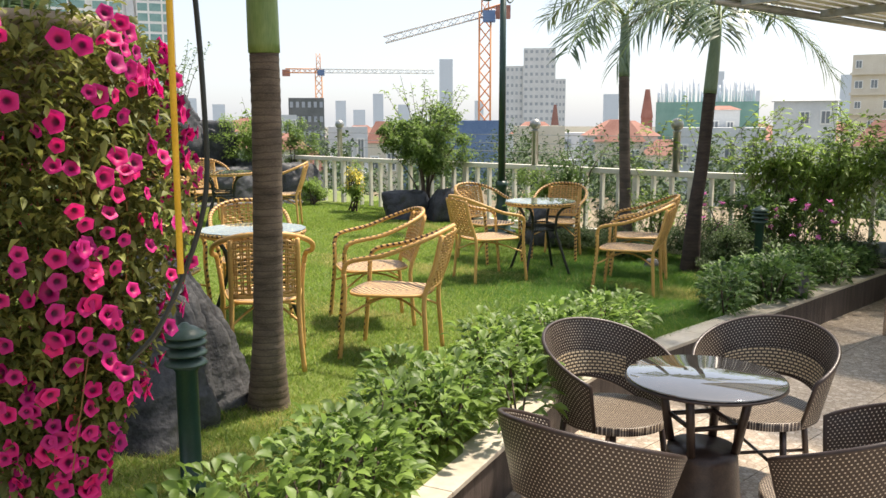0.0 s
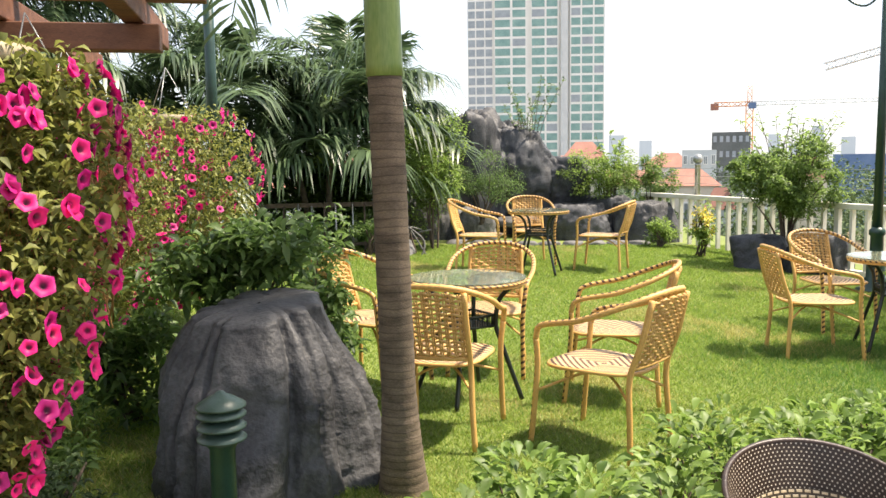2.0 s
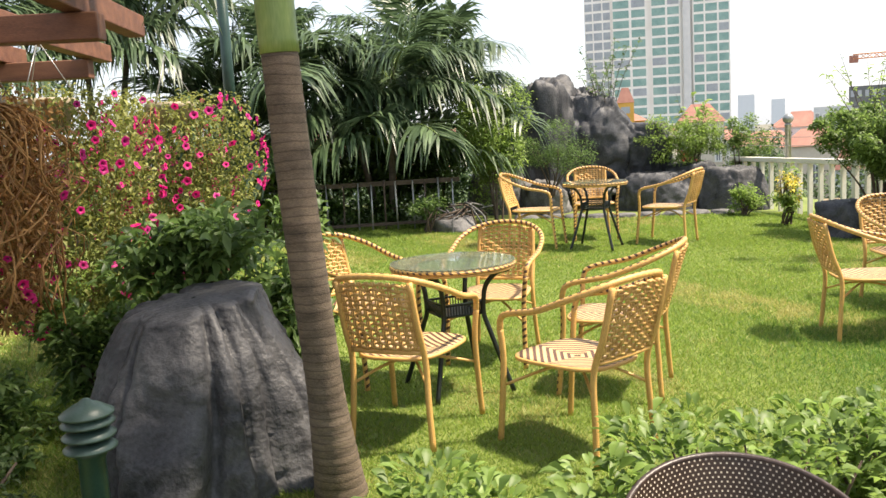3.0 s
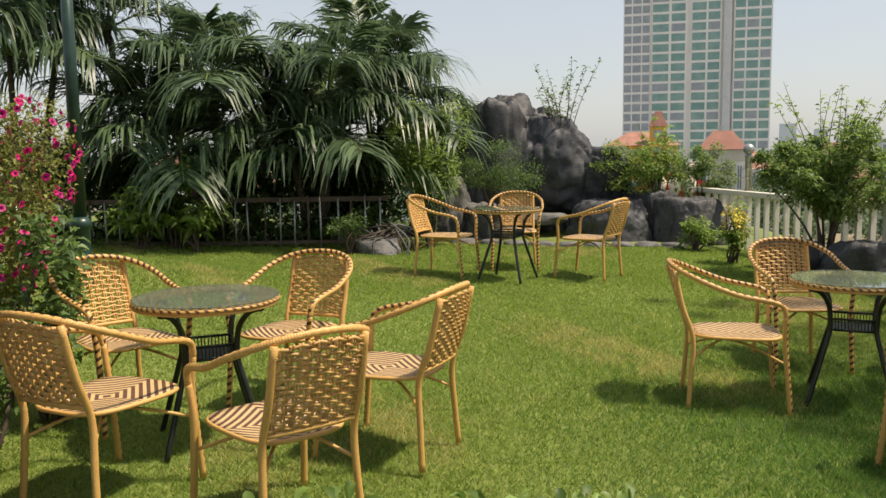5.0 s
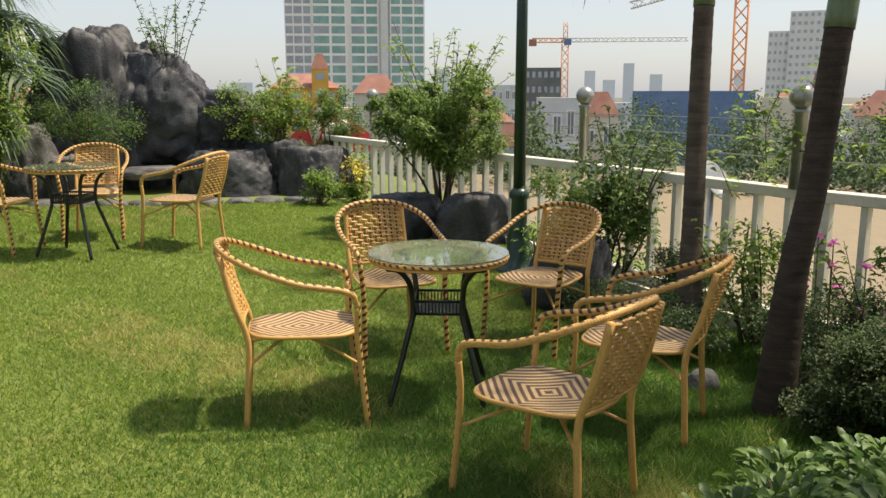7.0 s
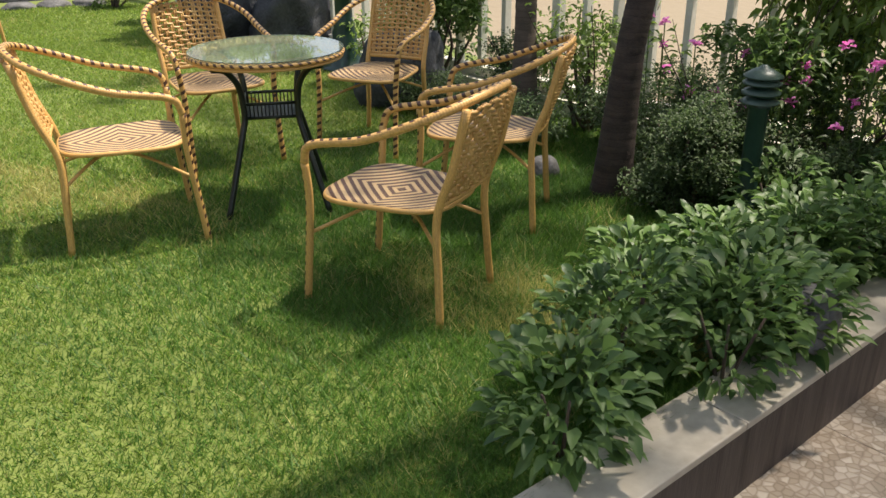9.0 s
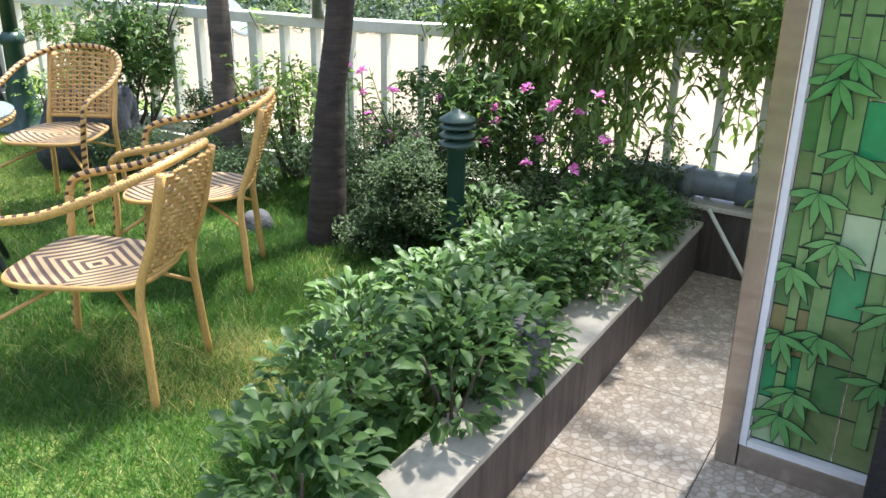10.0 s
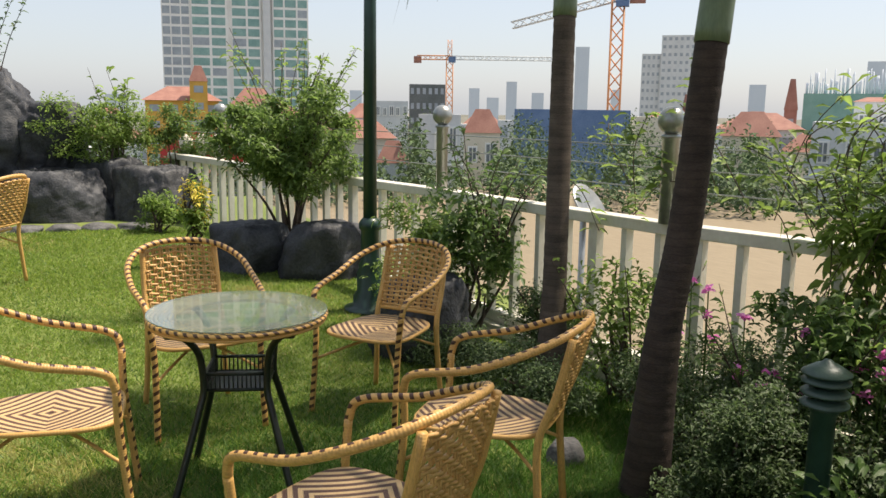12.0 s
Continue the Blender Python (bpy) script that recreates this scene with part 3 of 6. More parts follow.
# ---- cane chairs and glass tables ----
def build_cane_chair():
    c = thing("garden_chair", Matrix(), "straw-coloured cane armchair with woven back and diamond-patterned seat", "chair", "cane chairs on the lawn")
    half = [(0.0, -0.385, 0.845), (0.13, -0.365, 0.835), (0.225, -0.305, 0.805), (0.285, -0.19, 0.755), (0.297, -0.03, 0.695), (0.29, 0.1, 0.668), (0.282, 0.175, 0.652), (0.274, 0.225, 0.625), (0.266, 0.243, 0.57)]
    pts = [(x, -y, z) for y, x, z in reversed(half[1:])] + [(x, y, z) for y, x, z in half]
    Mesh().tube(curve_through(pts, 6), 0.0155, 10, up0=(1, 0, 0)).object("arm_rail", M_STRIPE, c, "cane rail bound with brown strips")
    for s in (-1, 1):
        Mesh().tube(curve_through([(0.243, 0.266 * s, 0.575), (0.245, 0.25 * s, 0.42), (0.265, 0.25 * s, 0.2), (0.285, 0.255 * s, 0.0)], 6), 0.0155, 10, up0=(0.77, 0.64, 0)).object("leg", M_STRIPE, c, "front leg bound with brown strips")
        Mesh().tube(curve_through([(-0.365, 0.185 * s, 0.812), (-0.315, 0.19 * s, 0.6), (-0.255, 0.192 * s, 0.42), (-0.262, 0.2 * s, 0.2), (-0.275, 0.215 * s, 0.0)], 5), 0.015, 10).object("leg", M_CANE, c)
        Mesh().tube(curve_through([(0.262, 0.25 * s, 0.285), (0.06, 0.06 * s, 0.37 + 0.008 * s), (-0.1, -0.07 * s, 0.37 + 0.008 * s), (-0.26, -0.2 * s, 0.295)], 5), 0.0075, 8).object("brace", M_CANE, c)
    # seat: a shallow dished panel in a round frame
    rim = []
    for i in range(40):
        w = 2 * math.pi * i / 40
        cx, sx = math.cos(w), math.sin(w)
        e = 3.6
        px = 0.25 * math.copysign(abs(cx) ** (2 / e), cx)
        py = (0.245 - 0.05 * (0.25 - px) / 0.5) * math.copysign(abs(sx) ** (2 / e), sx)
        rim.append((px, py, 0.425))
    Mesh().tube(rim, 0.0105, 8, closed=True).object("seat_rim", M_CANE, c)
    top = [[(px * k, py * k, 0.436 - 0.014 * (1 - k * k)) for px, py, _ in rim] for k in (1.0, 0.8, 0.55, 0.3, 0.02)]
    under = [[(px * k, py * k, 0.418 - 0.014 * (1 - k * k)) for px, py, _ in rim] for k in (0.02, 0.5, 1.0)]
    Mesh().grid(list(reversed(top)) + list(reversed(under)), True).object("seat", M_DIAMOND, c, "woven seat in nested straw and brown diamonds")
    # back: strands over and under one another between the posts

    def back(u, v, d=0.0):
        wide = 0.18
        y = (u - 0.5) * 2 * wide
        z = 0.475 + v * 0.345 - 0.018 * v * (2 * u - 1) ** 2
        x = -0.272 - 0.095 * v - 0.028 * (1 - (2 * u - 1) ** 2) * (0.4 + 0.6 * v)
        return (x + d, y, z)

    slat = Mesh().tube([back(i / 10, -0.02) for i in range(11)], 0.012, 8).object("backrest", M_CANE, c, "openwork of crossed straw cane strands")
    nv, nh = 10, 14
    for i in range(nv):
        u = (i + 0.5) / nv
        for off in (-0.17, 0.17):
            Mesh().tube([back(u + off / nv, j / 26, 0.0055 * math.cos(math.pi * (j / 2 + i))) for j in range(27)], 0.0058, 4).object("strand", M_WEAVE, slat)
    for j in range(nh):
        v = (j + 0.5) / nh
        Mesh().tube([back(i / 20, v + 0.012 * math.sin(i * math.pi / 2 + j * math.pi), -0.0055 * math.cos(math.pi * (i / 2 + j))) for i in range(21)], 0.0078, 4).object("strand", M_WEAVE, slat)
    return c


CHAIRS = [  # x, y, facing
    (-0.10, 3.72, 64), (0.68, 3.44, 127), (1.08, 4.25, 155), (0.48, 5.00, -112), (-0.38, 4.70, -45),
    (3.11, 5.14, -12), (3.86, 5.95, -92), (4.78, 5.73, 211), (4.59, 4.445, 129), (3.8, 3.96, 116),
    (1.457, 9.10, -24), (2.99, 9.10, 143), (2.26, 9.66, -98)]


def place_chairs():
    first = build_cane_chair()
    for i, (x, y, a) in enumerate(CHAIRS):
        m = pose(x, y, lawn_height(x, y) - 0.004, 0, 0, a)
        if i == 0:
            first.matrix_world = m
        else:
            copy_thing(first, m)


def build_glass_table():
    t = thing("garden_table", Matrix(), "round glass-topped table with woven rim on curved black iron legs", "table", "glass tables on the lawn")
    n = 64
    ring_of = lambda r, z: [(r * math.cos(2 * math.pi * j / n), r * math.sin(2 * math.pi * j / n), z) for j in range(n)]
    Mesh().lathe([(0.002, 0.742), (0.354, 0.742), (0.358, 0.744), (0.358, 0.748), (0.002, 0.7485)], n).object("glass_top", M_GLASS, t, "clear greenish glass disc", smooth=False)
    for k in range(6):
        Mesh().tube(ring_of(0.25 + 0.0178 * k, 0.725), 0.0088, 6, closed=True).object("cane_coil", M_STRIPE, t, "coiled cane strand under the glass")
    Mesh().tube(ring_of(0.353, 0.728), 0.0095, 10, closed=True).object("rim", M_STRIPE, t, "bound rim in straw and brown")
    Mesh().tube(ring_of(0.348, 0.711), 0.0075, 8, closed=True).object("lower_rim", M_CANE, t)
    for i in range(4):
        w = math.pi / 2 * i + math.pi / 4
        cx, sx = math.cos(w), math.sin(w)
        Mesh().tube(curve_through([(r * cx, r * sx, z) for r, z in ((0.335, 0.704), (0.265, 0.685), (0.205, 0.625), (0.182, 0.56), (0.175, 0.45), (0.2, 0.37), (0.268, 0.18), (0.335, 0.0))], 5), 0.0145, 10).object("leg", M_IRON, t)
    shelf = Mesh().box((-0.12, -0.12, 0.447), (0.12, 0.12, 0.453)).object("basket_shelf", M_IRON, t, "small square slatted basket shelf", smooth=False)
    for z in (0.45, 0.515):
        Mesh().tube([(0.122, 0.122, z), (-0.122, 0.122, z), (-0.122, -0.122, z), (0.122, -0.122, z)], 0.008, 6, closed=True).object("shelf_rim", M_IRON, shelf)
    for i in range(14):
        s = -0.113 + 0.226 * i / 13
        for p in ((s, 0.122), (s, -0.122), (0.122, s), (-0.122, s)):
            Mesh().tube([(*p, 0.45), (*p, 0.515)], 0.0035, 5).object("shelf_bar", M_IRON, shelf)
    return t


TABLES = [(0.17, 4.36, 20), (3.82, 5.12, 64.5), (2.09, 8.85, 62)]


def place_tables():
    first = build_glass_table()
    for i, (x, y, a) in enumerate(TABLES):
        m = pose(x, y, lawn_height(x, y) - 0.004, 0, 0, a)
        if i == 0:
            first.matrix_world = m
        else:
            copy_thing(first, m)


# ---- brown wicker set on the paving ----
def build_wicker_chair():
    c = thing("wicker_chair", Matrix(), "dark brown woven wicker tub chair with pale flecks and short legs", "chair", "wicker chairs on the paving")

    def shell(w, v, d=0.0):
        """w: -1..1 round the back from one arm to the other; v: 0..1 up."""
        a = w * 2.05
        rise = 0.36 * (0.5 + 0.5 * math.cos(a * 0.86)) ** 0.8 + 0.06
        r = 0.255 + 0.075 * v + d
        return (-r * math.cos(a) * 1.02, r * math.sin(a) * 1.03, 0.36 + rise * v)

    nu, nv = 40, 8

    def low(w):
        return 0.3 * max(0.0, 1 - (w / 0.75) ** 2)

    def row(j, d):
        ws = [-1 + 2 * i / nu for i in range(nu + 1)]
        return [shell(w, low(w) + (1 - low(w)) * j / nv, d) for w in ws]

    out = [row(j, 0.014) for j in range(nv + 1)]
    inn = [row(j, -0.004) for j in range(nv, -1, -1)]
    Mesh().tube(row(0, 0.005), 0.011, 8).object("lower_edge", M_BROWN, c)
    Mesh().grid(out, False, (0.031, 0.05)).grid(inn, False, (0.031, 0.05)).object("tub_back", M_BROWN_WEAVE, c)
    Mesh().grid([[shell(-0.52 + 1.04 * i / 20, v + 0.02, -0.016) for i in range(21)] for v in (0.3, 0.45, 0.6)], False, (0.032, 0.06)).object("cream_band", M_CREAM_WEAVE, c, "cream cross-woven band inside the back")
    edge = [shell(-1, v, 0.005) for v in (0.0, 0.5)] + [shell(-1 + 2 * i / nu, 1, 0.005) for i in range(nu + 1)] + [shell(1, v, 0.005) for v in (0.5, 0.0)]
    Mesh().tube(edge, 0.011, 8).object("rolled_edge", M_BROWN, c, "tightly bound dark edge")
    n = 36
    seat = [[(k * 0.27 * math.cos(2 * math.pi * j / n) + 0.02, k * 0.265 * math.sin(2 * math.pi * j / n), 0.385 - 0.012 * (1 - k)) for j in range(n)] for k in (0.02, 0.5, 0.95, 1.0)]
    seat += [[(0.27 * math.cos(2 * math.pi * j / n) + 0.02, 0.265 * math.sin(2 * math.pi * j / n), 0.345) for j in range(n)]]
    Mesh().grid(seat, True, (0.045, 0.07)).object("seat", M_SEAT_WEAVE, c)
    for x, y in ((0.19, 0.18), (0.19, -0.18), (-0.17, 0.17), (-0.17, -0.17)):
        Mesh().tube([(x * 0.95, y * 0.95, 0.35), (x * 1.12, y * 1.12, 0.0)], 0.0165, 8).object("leg", M_BROWN, c)
    Mesh().tube([(0.2, 0.19, 0.13), (-0.18, -0.18, 0.13)], 0.009, 6).object("brace", M_BROWN, c)
    Mesh().tube([(0.2, -0.19, 0.13), (-0.18, 0.18, 0.13)], 0.009, 6).object("brace", M_BROWN, c)
    return c


WICKER = [(0.78, 1.74, -95), (1.42, 1.28, 190), (-0.12, 1.12, 8), (0.64, 0.52, 98)]
WICKER_TABLE = (0.67, 1.14)


def place_wicker():
    first = build_wicker_chair()
    for i, (x, y, a) in enumerate(WICKER):
        m = pose(x, y, PAVE, 0, 0, a)
        if i == 0:
            first.matrix_world = m
        else:
            copy_thing(first, m)
    t = thing("wicker_table", pose(*WICKER_TABLE, PAVE, 0, 0, 15), "round glass-topped brown wicker table with waisted base", "table")
    Mesh().lathe([(0.02, 0.712), (0.335, 0.712), (0.342, 0.717), (0.335, 0.722), (0.001, 0.722)], 48).object("glass_top", M_DARK_GLASS, t, "dark polished glass disc")
    Mesh().lathe([(0.02, 0.695), (0.325, 0.695), (0.345, 0.7), (0.345, 0.709), (0.02, 0.709)], 48).object("tabletop", M_BROWN, t)
    for i in range(4):
        w = math.pi / 2 * i
        Mesh().tube([(0.2 * math.cos(w), 0.2 * math.sin(w), 0.7), (0.145 * math.cos(w), 0.145 * math.sin(w), 0.4)], 0.02, 8).object("leg", M_BROWN, t)
    Mesh().tube([(0.15 * math.cos(k), 0.15 * math.sin(k), 0.52) for k in (0, math.pi / 2, math.pi, 1.5 * math.pi)], 0.012, 6, closed=True).object("ring_brace", M_BROWN, t)
    Mesh().lathe([(0.15, 0.4), (0.155, 0.36), (0.17, 0.2), (0.22, 0.02), (0.22, 0.0)], 28).object("woven_base", M_BROWN, t)


# ---- palms ----
def frond(mesh_v, mesh_t, origin, way, length, sag, leaflets, leaf_len, gen, width=0.011, flat=0.5, hang=0.45):
    """One feather frond: folded leaflets along a drooping spine. Adds to the arrays and returns the spine."""
    way = np.array(way) / np.linalg.norm(way)
    down = np.array([0, 0, -1.0])
    pts = np.array([np.array(origin) + way * length * s + down * sag * length * s * s for s in np.linspace(0, 1, 12)])
    for k in range(leaflets):
        s = 0.16 + 0.84 * (k + gen.uniform(0, 0.5)) / leaflets
        s = min(s, 0.999)
        i = min(int(s * 11), 10)
        p = pts[i] + (pts[i + 1] - pts[i]) * (s * 11 - i)
        d = pts[i + 1] - pts[i]
        d /= np.linalg.norm(d)
        side = np.cross(d, [0, 0, 1.0])
        side /= np.linalg.norm(side) + 1e-6
        up = np.cross(side, d)
        for sg in (-1, 1):
            ll = leaf_len * (0.5 + 0.6 * math.sin(math.pi * min(1, s * 0.85 + 0.12))) * gen.uniform(0.75, 1.12)
            dd = side * sg * gen.uniform(0.55, 0.95) + d * gen.uniform(0.45, 0.95) + up * gen.uniform(-0.15, 0.6) * flat
            dd /= np.linalg.norm(dd)
            w = np.cross(dd, up)
            w = w / (np.linalg.norm(w) + 1e-6) * width
            drop = hang * gen.uniform(0.35, 1.25)
            q1 = p + dd * ll * 0.3 + down * ll * drop * 0.06
            q2 = p + dd * ll * 0.66 + down * ll * drop * 0.36
            q3 = p + dd * ll * 0.9 + down * ll * drop
            b = len(mesh_v)
            mesh_v += [p, q1 - w, q1 + w, q2 - w * 0.75, q2 + w * 0.75, q3]
            mesh_t += [(b, b + 1, b + 2), (b + 1, b + 3, b + 2), (b + 2, b + 3, b + 4), (b + 3, b + 5, b + 4)]
    return pts


def palm(name, spine, radius, ring_at, crown_z, label, fronds=11, flen=1.7, seed=1, bark=None, shaft_paint=None):
    gen = np.random.default_rng(seed)
    p = thing(name, pose(*spine[0]), label, "palm")
    o = Vector(spine[0])
    line = [q - o for q in curve_through(spine, 14)]
    cut = next((i for i, q in enumerate(line) if q.z + o.z > ring_at), len(line) - 1)
    low = line[:cut + 1]
    pts, rad = [], []
    for i, q in enumerate(low):
        pts.append(q)
        s = i / max(1, len(low) - 1)
        rad.append(radius * (1.5 - 0.5 * min(1, s * 2.8) ** 0.7) * (1 - 0.12 * s) * (1.0 + 0.012 * (i % 2)))
    # ringed trunk: finer sections with small steps
    fine, fr = [], []
    for i in range(len(pts) - 1):
        for k in range(3):
            f = k / 3
            fine.append(pts[i].lerp(pts[i + 1], f))
            fr.append((rad[i] + (rad[i + 1] - rad[i]) * f) * (1 + (0.022 if k == 1 else 0.0) + gen.uniform(-0.006, 0.006)))
    Mesh().tube(fine + [pts[-1]], fr + [rad[-1]], 18).object("trunk", bark or M_BARK, p)
    shaft = line[cut:]
    Mesh().tube(shaft, [radius * (0.96 - 0.35 * (i / max(1, len(shaft) - 1)) ** 2) for i in range(len(shaft))], 16).object("crownshaft", shaft_paint or M_CROWNSHAFT, p, "smooth green crownshaft")
    v, t, spines = [], [], Mesh()
    top = np.array(line[-1])
    for k in range(fronds):
        a = 2 * math.pi * k / fronds + gen.uniform(-0.25, 0.25)
        el = gen.uniform(0.45, 1.15)
        way = (math.cos(a) * math.cos(el), math.sin(a) * math.cos(el), math.sin(el))
        s = frond(v, t, top, way, flen * gen.uniform(0.85, 1.15), gen.uniform(0.6, 0.95), 36, 0.5, gen, 0.0125)
        spines.tube([tuple(q) for q in s], [0.016 - 0.0011 * i for i in range(12)], 5)
    raw_object("fronds", np.array(v), np.array(t), M_PALM_LEAF, p, "arching feather fronds")
    spines.object("frond_spine", M_CROWNSHAFT, p)["kind"] = "stuff"
    return p


def bushy_palm(x, y, z, crowns, flen, seed, leaf=0.88, per=10, lean=0.0):
    """A clump: a few slim stems, each with its own crown of long fronds. crowns: offsets x, y and height."""
    gen = np.random.default_rng(seed)
    p = thing("clump_palm", pose(x, y, z), "dense dark green clump palm with long drooping fronds", "palm", "clump palms at the back fence")
    v, t, spines = [], [], Mesh()
    for cx, cy, h in crowns:
        Mesh().tube(curve_through([(cx * 0.3, cy * 0.3, -0.2), (cx * 0.55, cy * 0.6, h * 0.45), (cx, cy, h)], 5), [0.06 - 0.0025 * i for i in range(11)], 10).object("stem", M_BARK_BROWN, p)
        turn = gen.uniform(0, 6.28)
        for k in range(per):
            a = turn + 2.399 * k + gen.uniform(-0.2, 0.2)
            el = 1.35 - 1.25 * (k + 0.5) / per + gen.uniform(-0.12, 0.12)
            way = (math.cos(a) * math.cos(el) + lean, math.sin(a) * math.cos(el) - 0.12, math.sin(el))
            s = frond(v, t, (cx, cy, h), way, flen * gen.uniform(0.75, 1.12), gen.uniform(0.18, 0.45) + 0.15 * math.cos(el), 44, leaf, gen, 0.023, 0.5, 0.62)
            spines.tube([tuple(q) for q in s], [0.02 - 0.0015 * i for i in range(12)], 4)
    raw_object("fronds", np.array(v), np.array(t), M_PALM_LEAF, p)
    spines.object("frond_spine", M_CROWNSHAFT, p)["kind"] = "stuff"


# ---- rocks ----
def rock(name, centre, size, material, label, seed, sharp=1.0, detail=36, turn=0.0, group="", facets=24):
    """A boulder: flat broken faces met in soft ridges, with crevices and grain."""
    off = Vector((seed * 3.7, seed * 1.3, seed * 2.1))
    gen = random.Random(seed)
    faces = [(Vector((0, 0, 1)), 0.86), (Vector((0, 0, -1)), 0.9)]
    for k in range(facets):
        w = 2 * math.pi * (k * 5 + gen.uniform(0, 2.0)) / facets
        up = gen.uniform(-0.3, 0.55)
        faces.append((Vector((math.cos(w), math.sin(w), up)).normalized(), gen.uniform(0.78, 1.08)))
    rows = []
    for i in range(detail + 1):
        th = math.pi * (0.001 + 0.998 * i / detail)
        row = []
        for j in range(detail * 2):
            ph = math.pi * j / detail
            d = Vector((math.sin(th) * math.cos(ph), math.sin(th) * math.sin(ph), math.cos(th)))
            soft = sum(max(d.dot(n), 0.0) ** 22 / h ** 22 for n, h in faces) ** (-1 / 22)
            r = min(soft, 1.7)
            r *= 1 + sharp * (0.14 * noise.noise(d * 1.6 + off) - 0.07 * max(0.0, 0.1 - abs(noise.noise(Vector((d.x * 3, d.y * 3, d.z * 1.1)) + off))) / 0.1
                              + 0.035 * abs(noise.noise(Vector((d.x * 6, d.y * 6, d.z * 3)) + off))) + 0.05 * sharp * noise.noise(Vector((d.x * 5, d.y * 5, d.z * 3)) + off) + 0.03 * noise.noise(d * 13 + off) + 0.018 * noise.noise(d * 29 + off)
            row.append((d.x * r * size[0], d.y * r * size[1], d.z * r * size[2]))
        rows.append(row)
    ob = Mesh().grid(list(reversed(rows)), True).object(name, material)
    ob.matrix_world = pose(*centre, 0, 0, turn)
    return tagged(ob, label, "rock", group)


def stump_rock():
    """The big boulder: a sloping flat top, fluted sides and lobes that spread at the foot."""
    off = Vector((4.2, 7.7, 1.9))
    lobes = [(-1.7, 0.4, 0.55, 2.4), (-0.25, 0.4, 0.5, 1.6), (-2.75, 0.5, 0.1, 0.8), (1.6, 0.6, 0.15, 1.5), (-1.05, 0.16, 0.2, 0.6)]
    n, h = 150, 70
    rows = []
    for i in range(h + 1):
        s = i / h
        row = []
        for j in range(n):
            a = 2 * math.pi * j / n - math.pi
            d = Vector((math.cos(a), math.sin(a), 0))
            if s < 0.72:
                k = s / 0.72
                r = 0.43 - 0.14 * k ** 4
                for c, w, amp, fall in lobes:
                    g = math.atan2(math.sin(a - c), math.cos(a - c))
                    r += amp * math.exp(-(g / w) ** 2) * (1 - k) ** fall * 0.55
                flute = noise.noise(Vector((d.x * 2.6, d.y * 2.6, k * 0.7)) + off)
                r += 0.07 * flute - 0.07 * max(0.0, 0.12 - abs(noise.noise(Vector((d.x * 2.1, d.y * 2.1, k * 0.5)) + off * 2))) / 0.12
                z = -0.12 + 0.95 * k
            else:
                k = (s - 0.72) / 0.28
                edge = 0.29 + 0.07 * noise.noise(Vector((d.x * 2.6, d.y * 2.6, 0.7)) + off) - 0.07 * max(0.0, 0.12 - abs(noise.noise(Vector((d.x * 2.1, d.y * 2.1, 0.5)) + off * 2))) / 0.12
                r = edge * max(0.002, math.cos(k * math.pi / 2)) ** 0.55
                z = 0.83 + 0.035 * math.sin(k * math.pi / 2)
            top = max(0.0, (z - 0.35) / 0.5)
            x, y = d.x * r * 1.05, d.y * r * 0.95
            z += top * (0.09 * x + 0.12 * y)
            p = Vector((x, y, z))
            q = 1 + 0.1 * noise.noise(p * 3.5 + off) + 0.045 * abs(noise.noise(p * 9 + off)) + 0.022 * noise.noise(p * 24) + 0.012 * noise.noise(p * 55)
            row.append((x * q, y * q, z + 0.01 * noise.noise(p * 9 + off)))
        rows.append(row)
    ob = Mesh().grid(rows, True).object("boulder", M_ROCK_MIXED)
    ob.matrix_world = pose(-1.06, 3.38, 0)
    tagged(ob, "big charcoal boulder with sloping flat top and paler spreading foot", "rock")


# ---- shrubs and hedges ----
def shrub(name, x, y, z, radii, leaves, size, material, label, seed, lift=0.0, aspect=0.42, stems=6, lumps=9, category="shrub", up=0.35, small=0.22, big=0.48):
    p = thing(name, pose(x, y, z), label, category)
    g = np.random.default_rng(seed)
    pts = clump_points(leaves, (0, 0, lift + radii[2]), radii, 0.45, lumps, seed, small, big)
    pts = pts[pts[:, 2] > 0.02]
    leaf_object("leaves", pts, size, material, p, aspect=aspect, up=up)
    st = Mesh()
    for k in range(stems):
        q = pts[g.integers(0, len(pts))]
        b = (g.normal() * 0.04, g.normal() * 0.04, -0.03)
        mid = (q[0] * 0.35 + g.normal() * 0.05, q[1] * 0.35 + g.normal() * 0.05, q[2] * 0.5)
        st.tube(curve_through([b, mid, tuple(q)], 4), [0.018 - 0.0016 * i for i in range(9)], 6)
    st.object("stem", M_WOODY, p)["kind"] = "stuff"
    return p


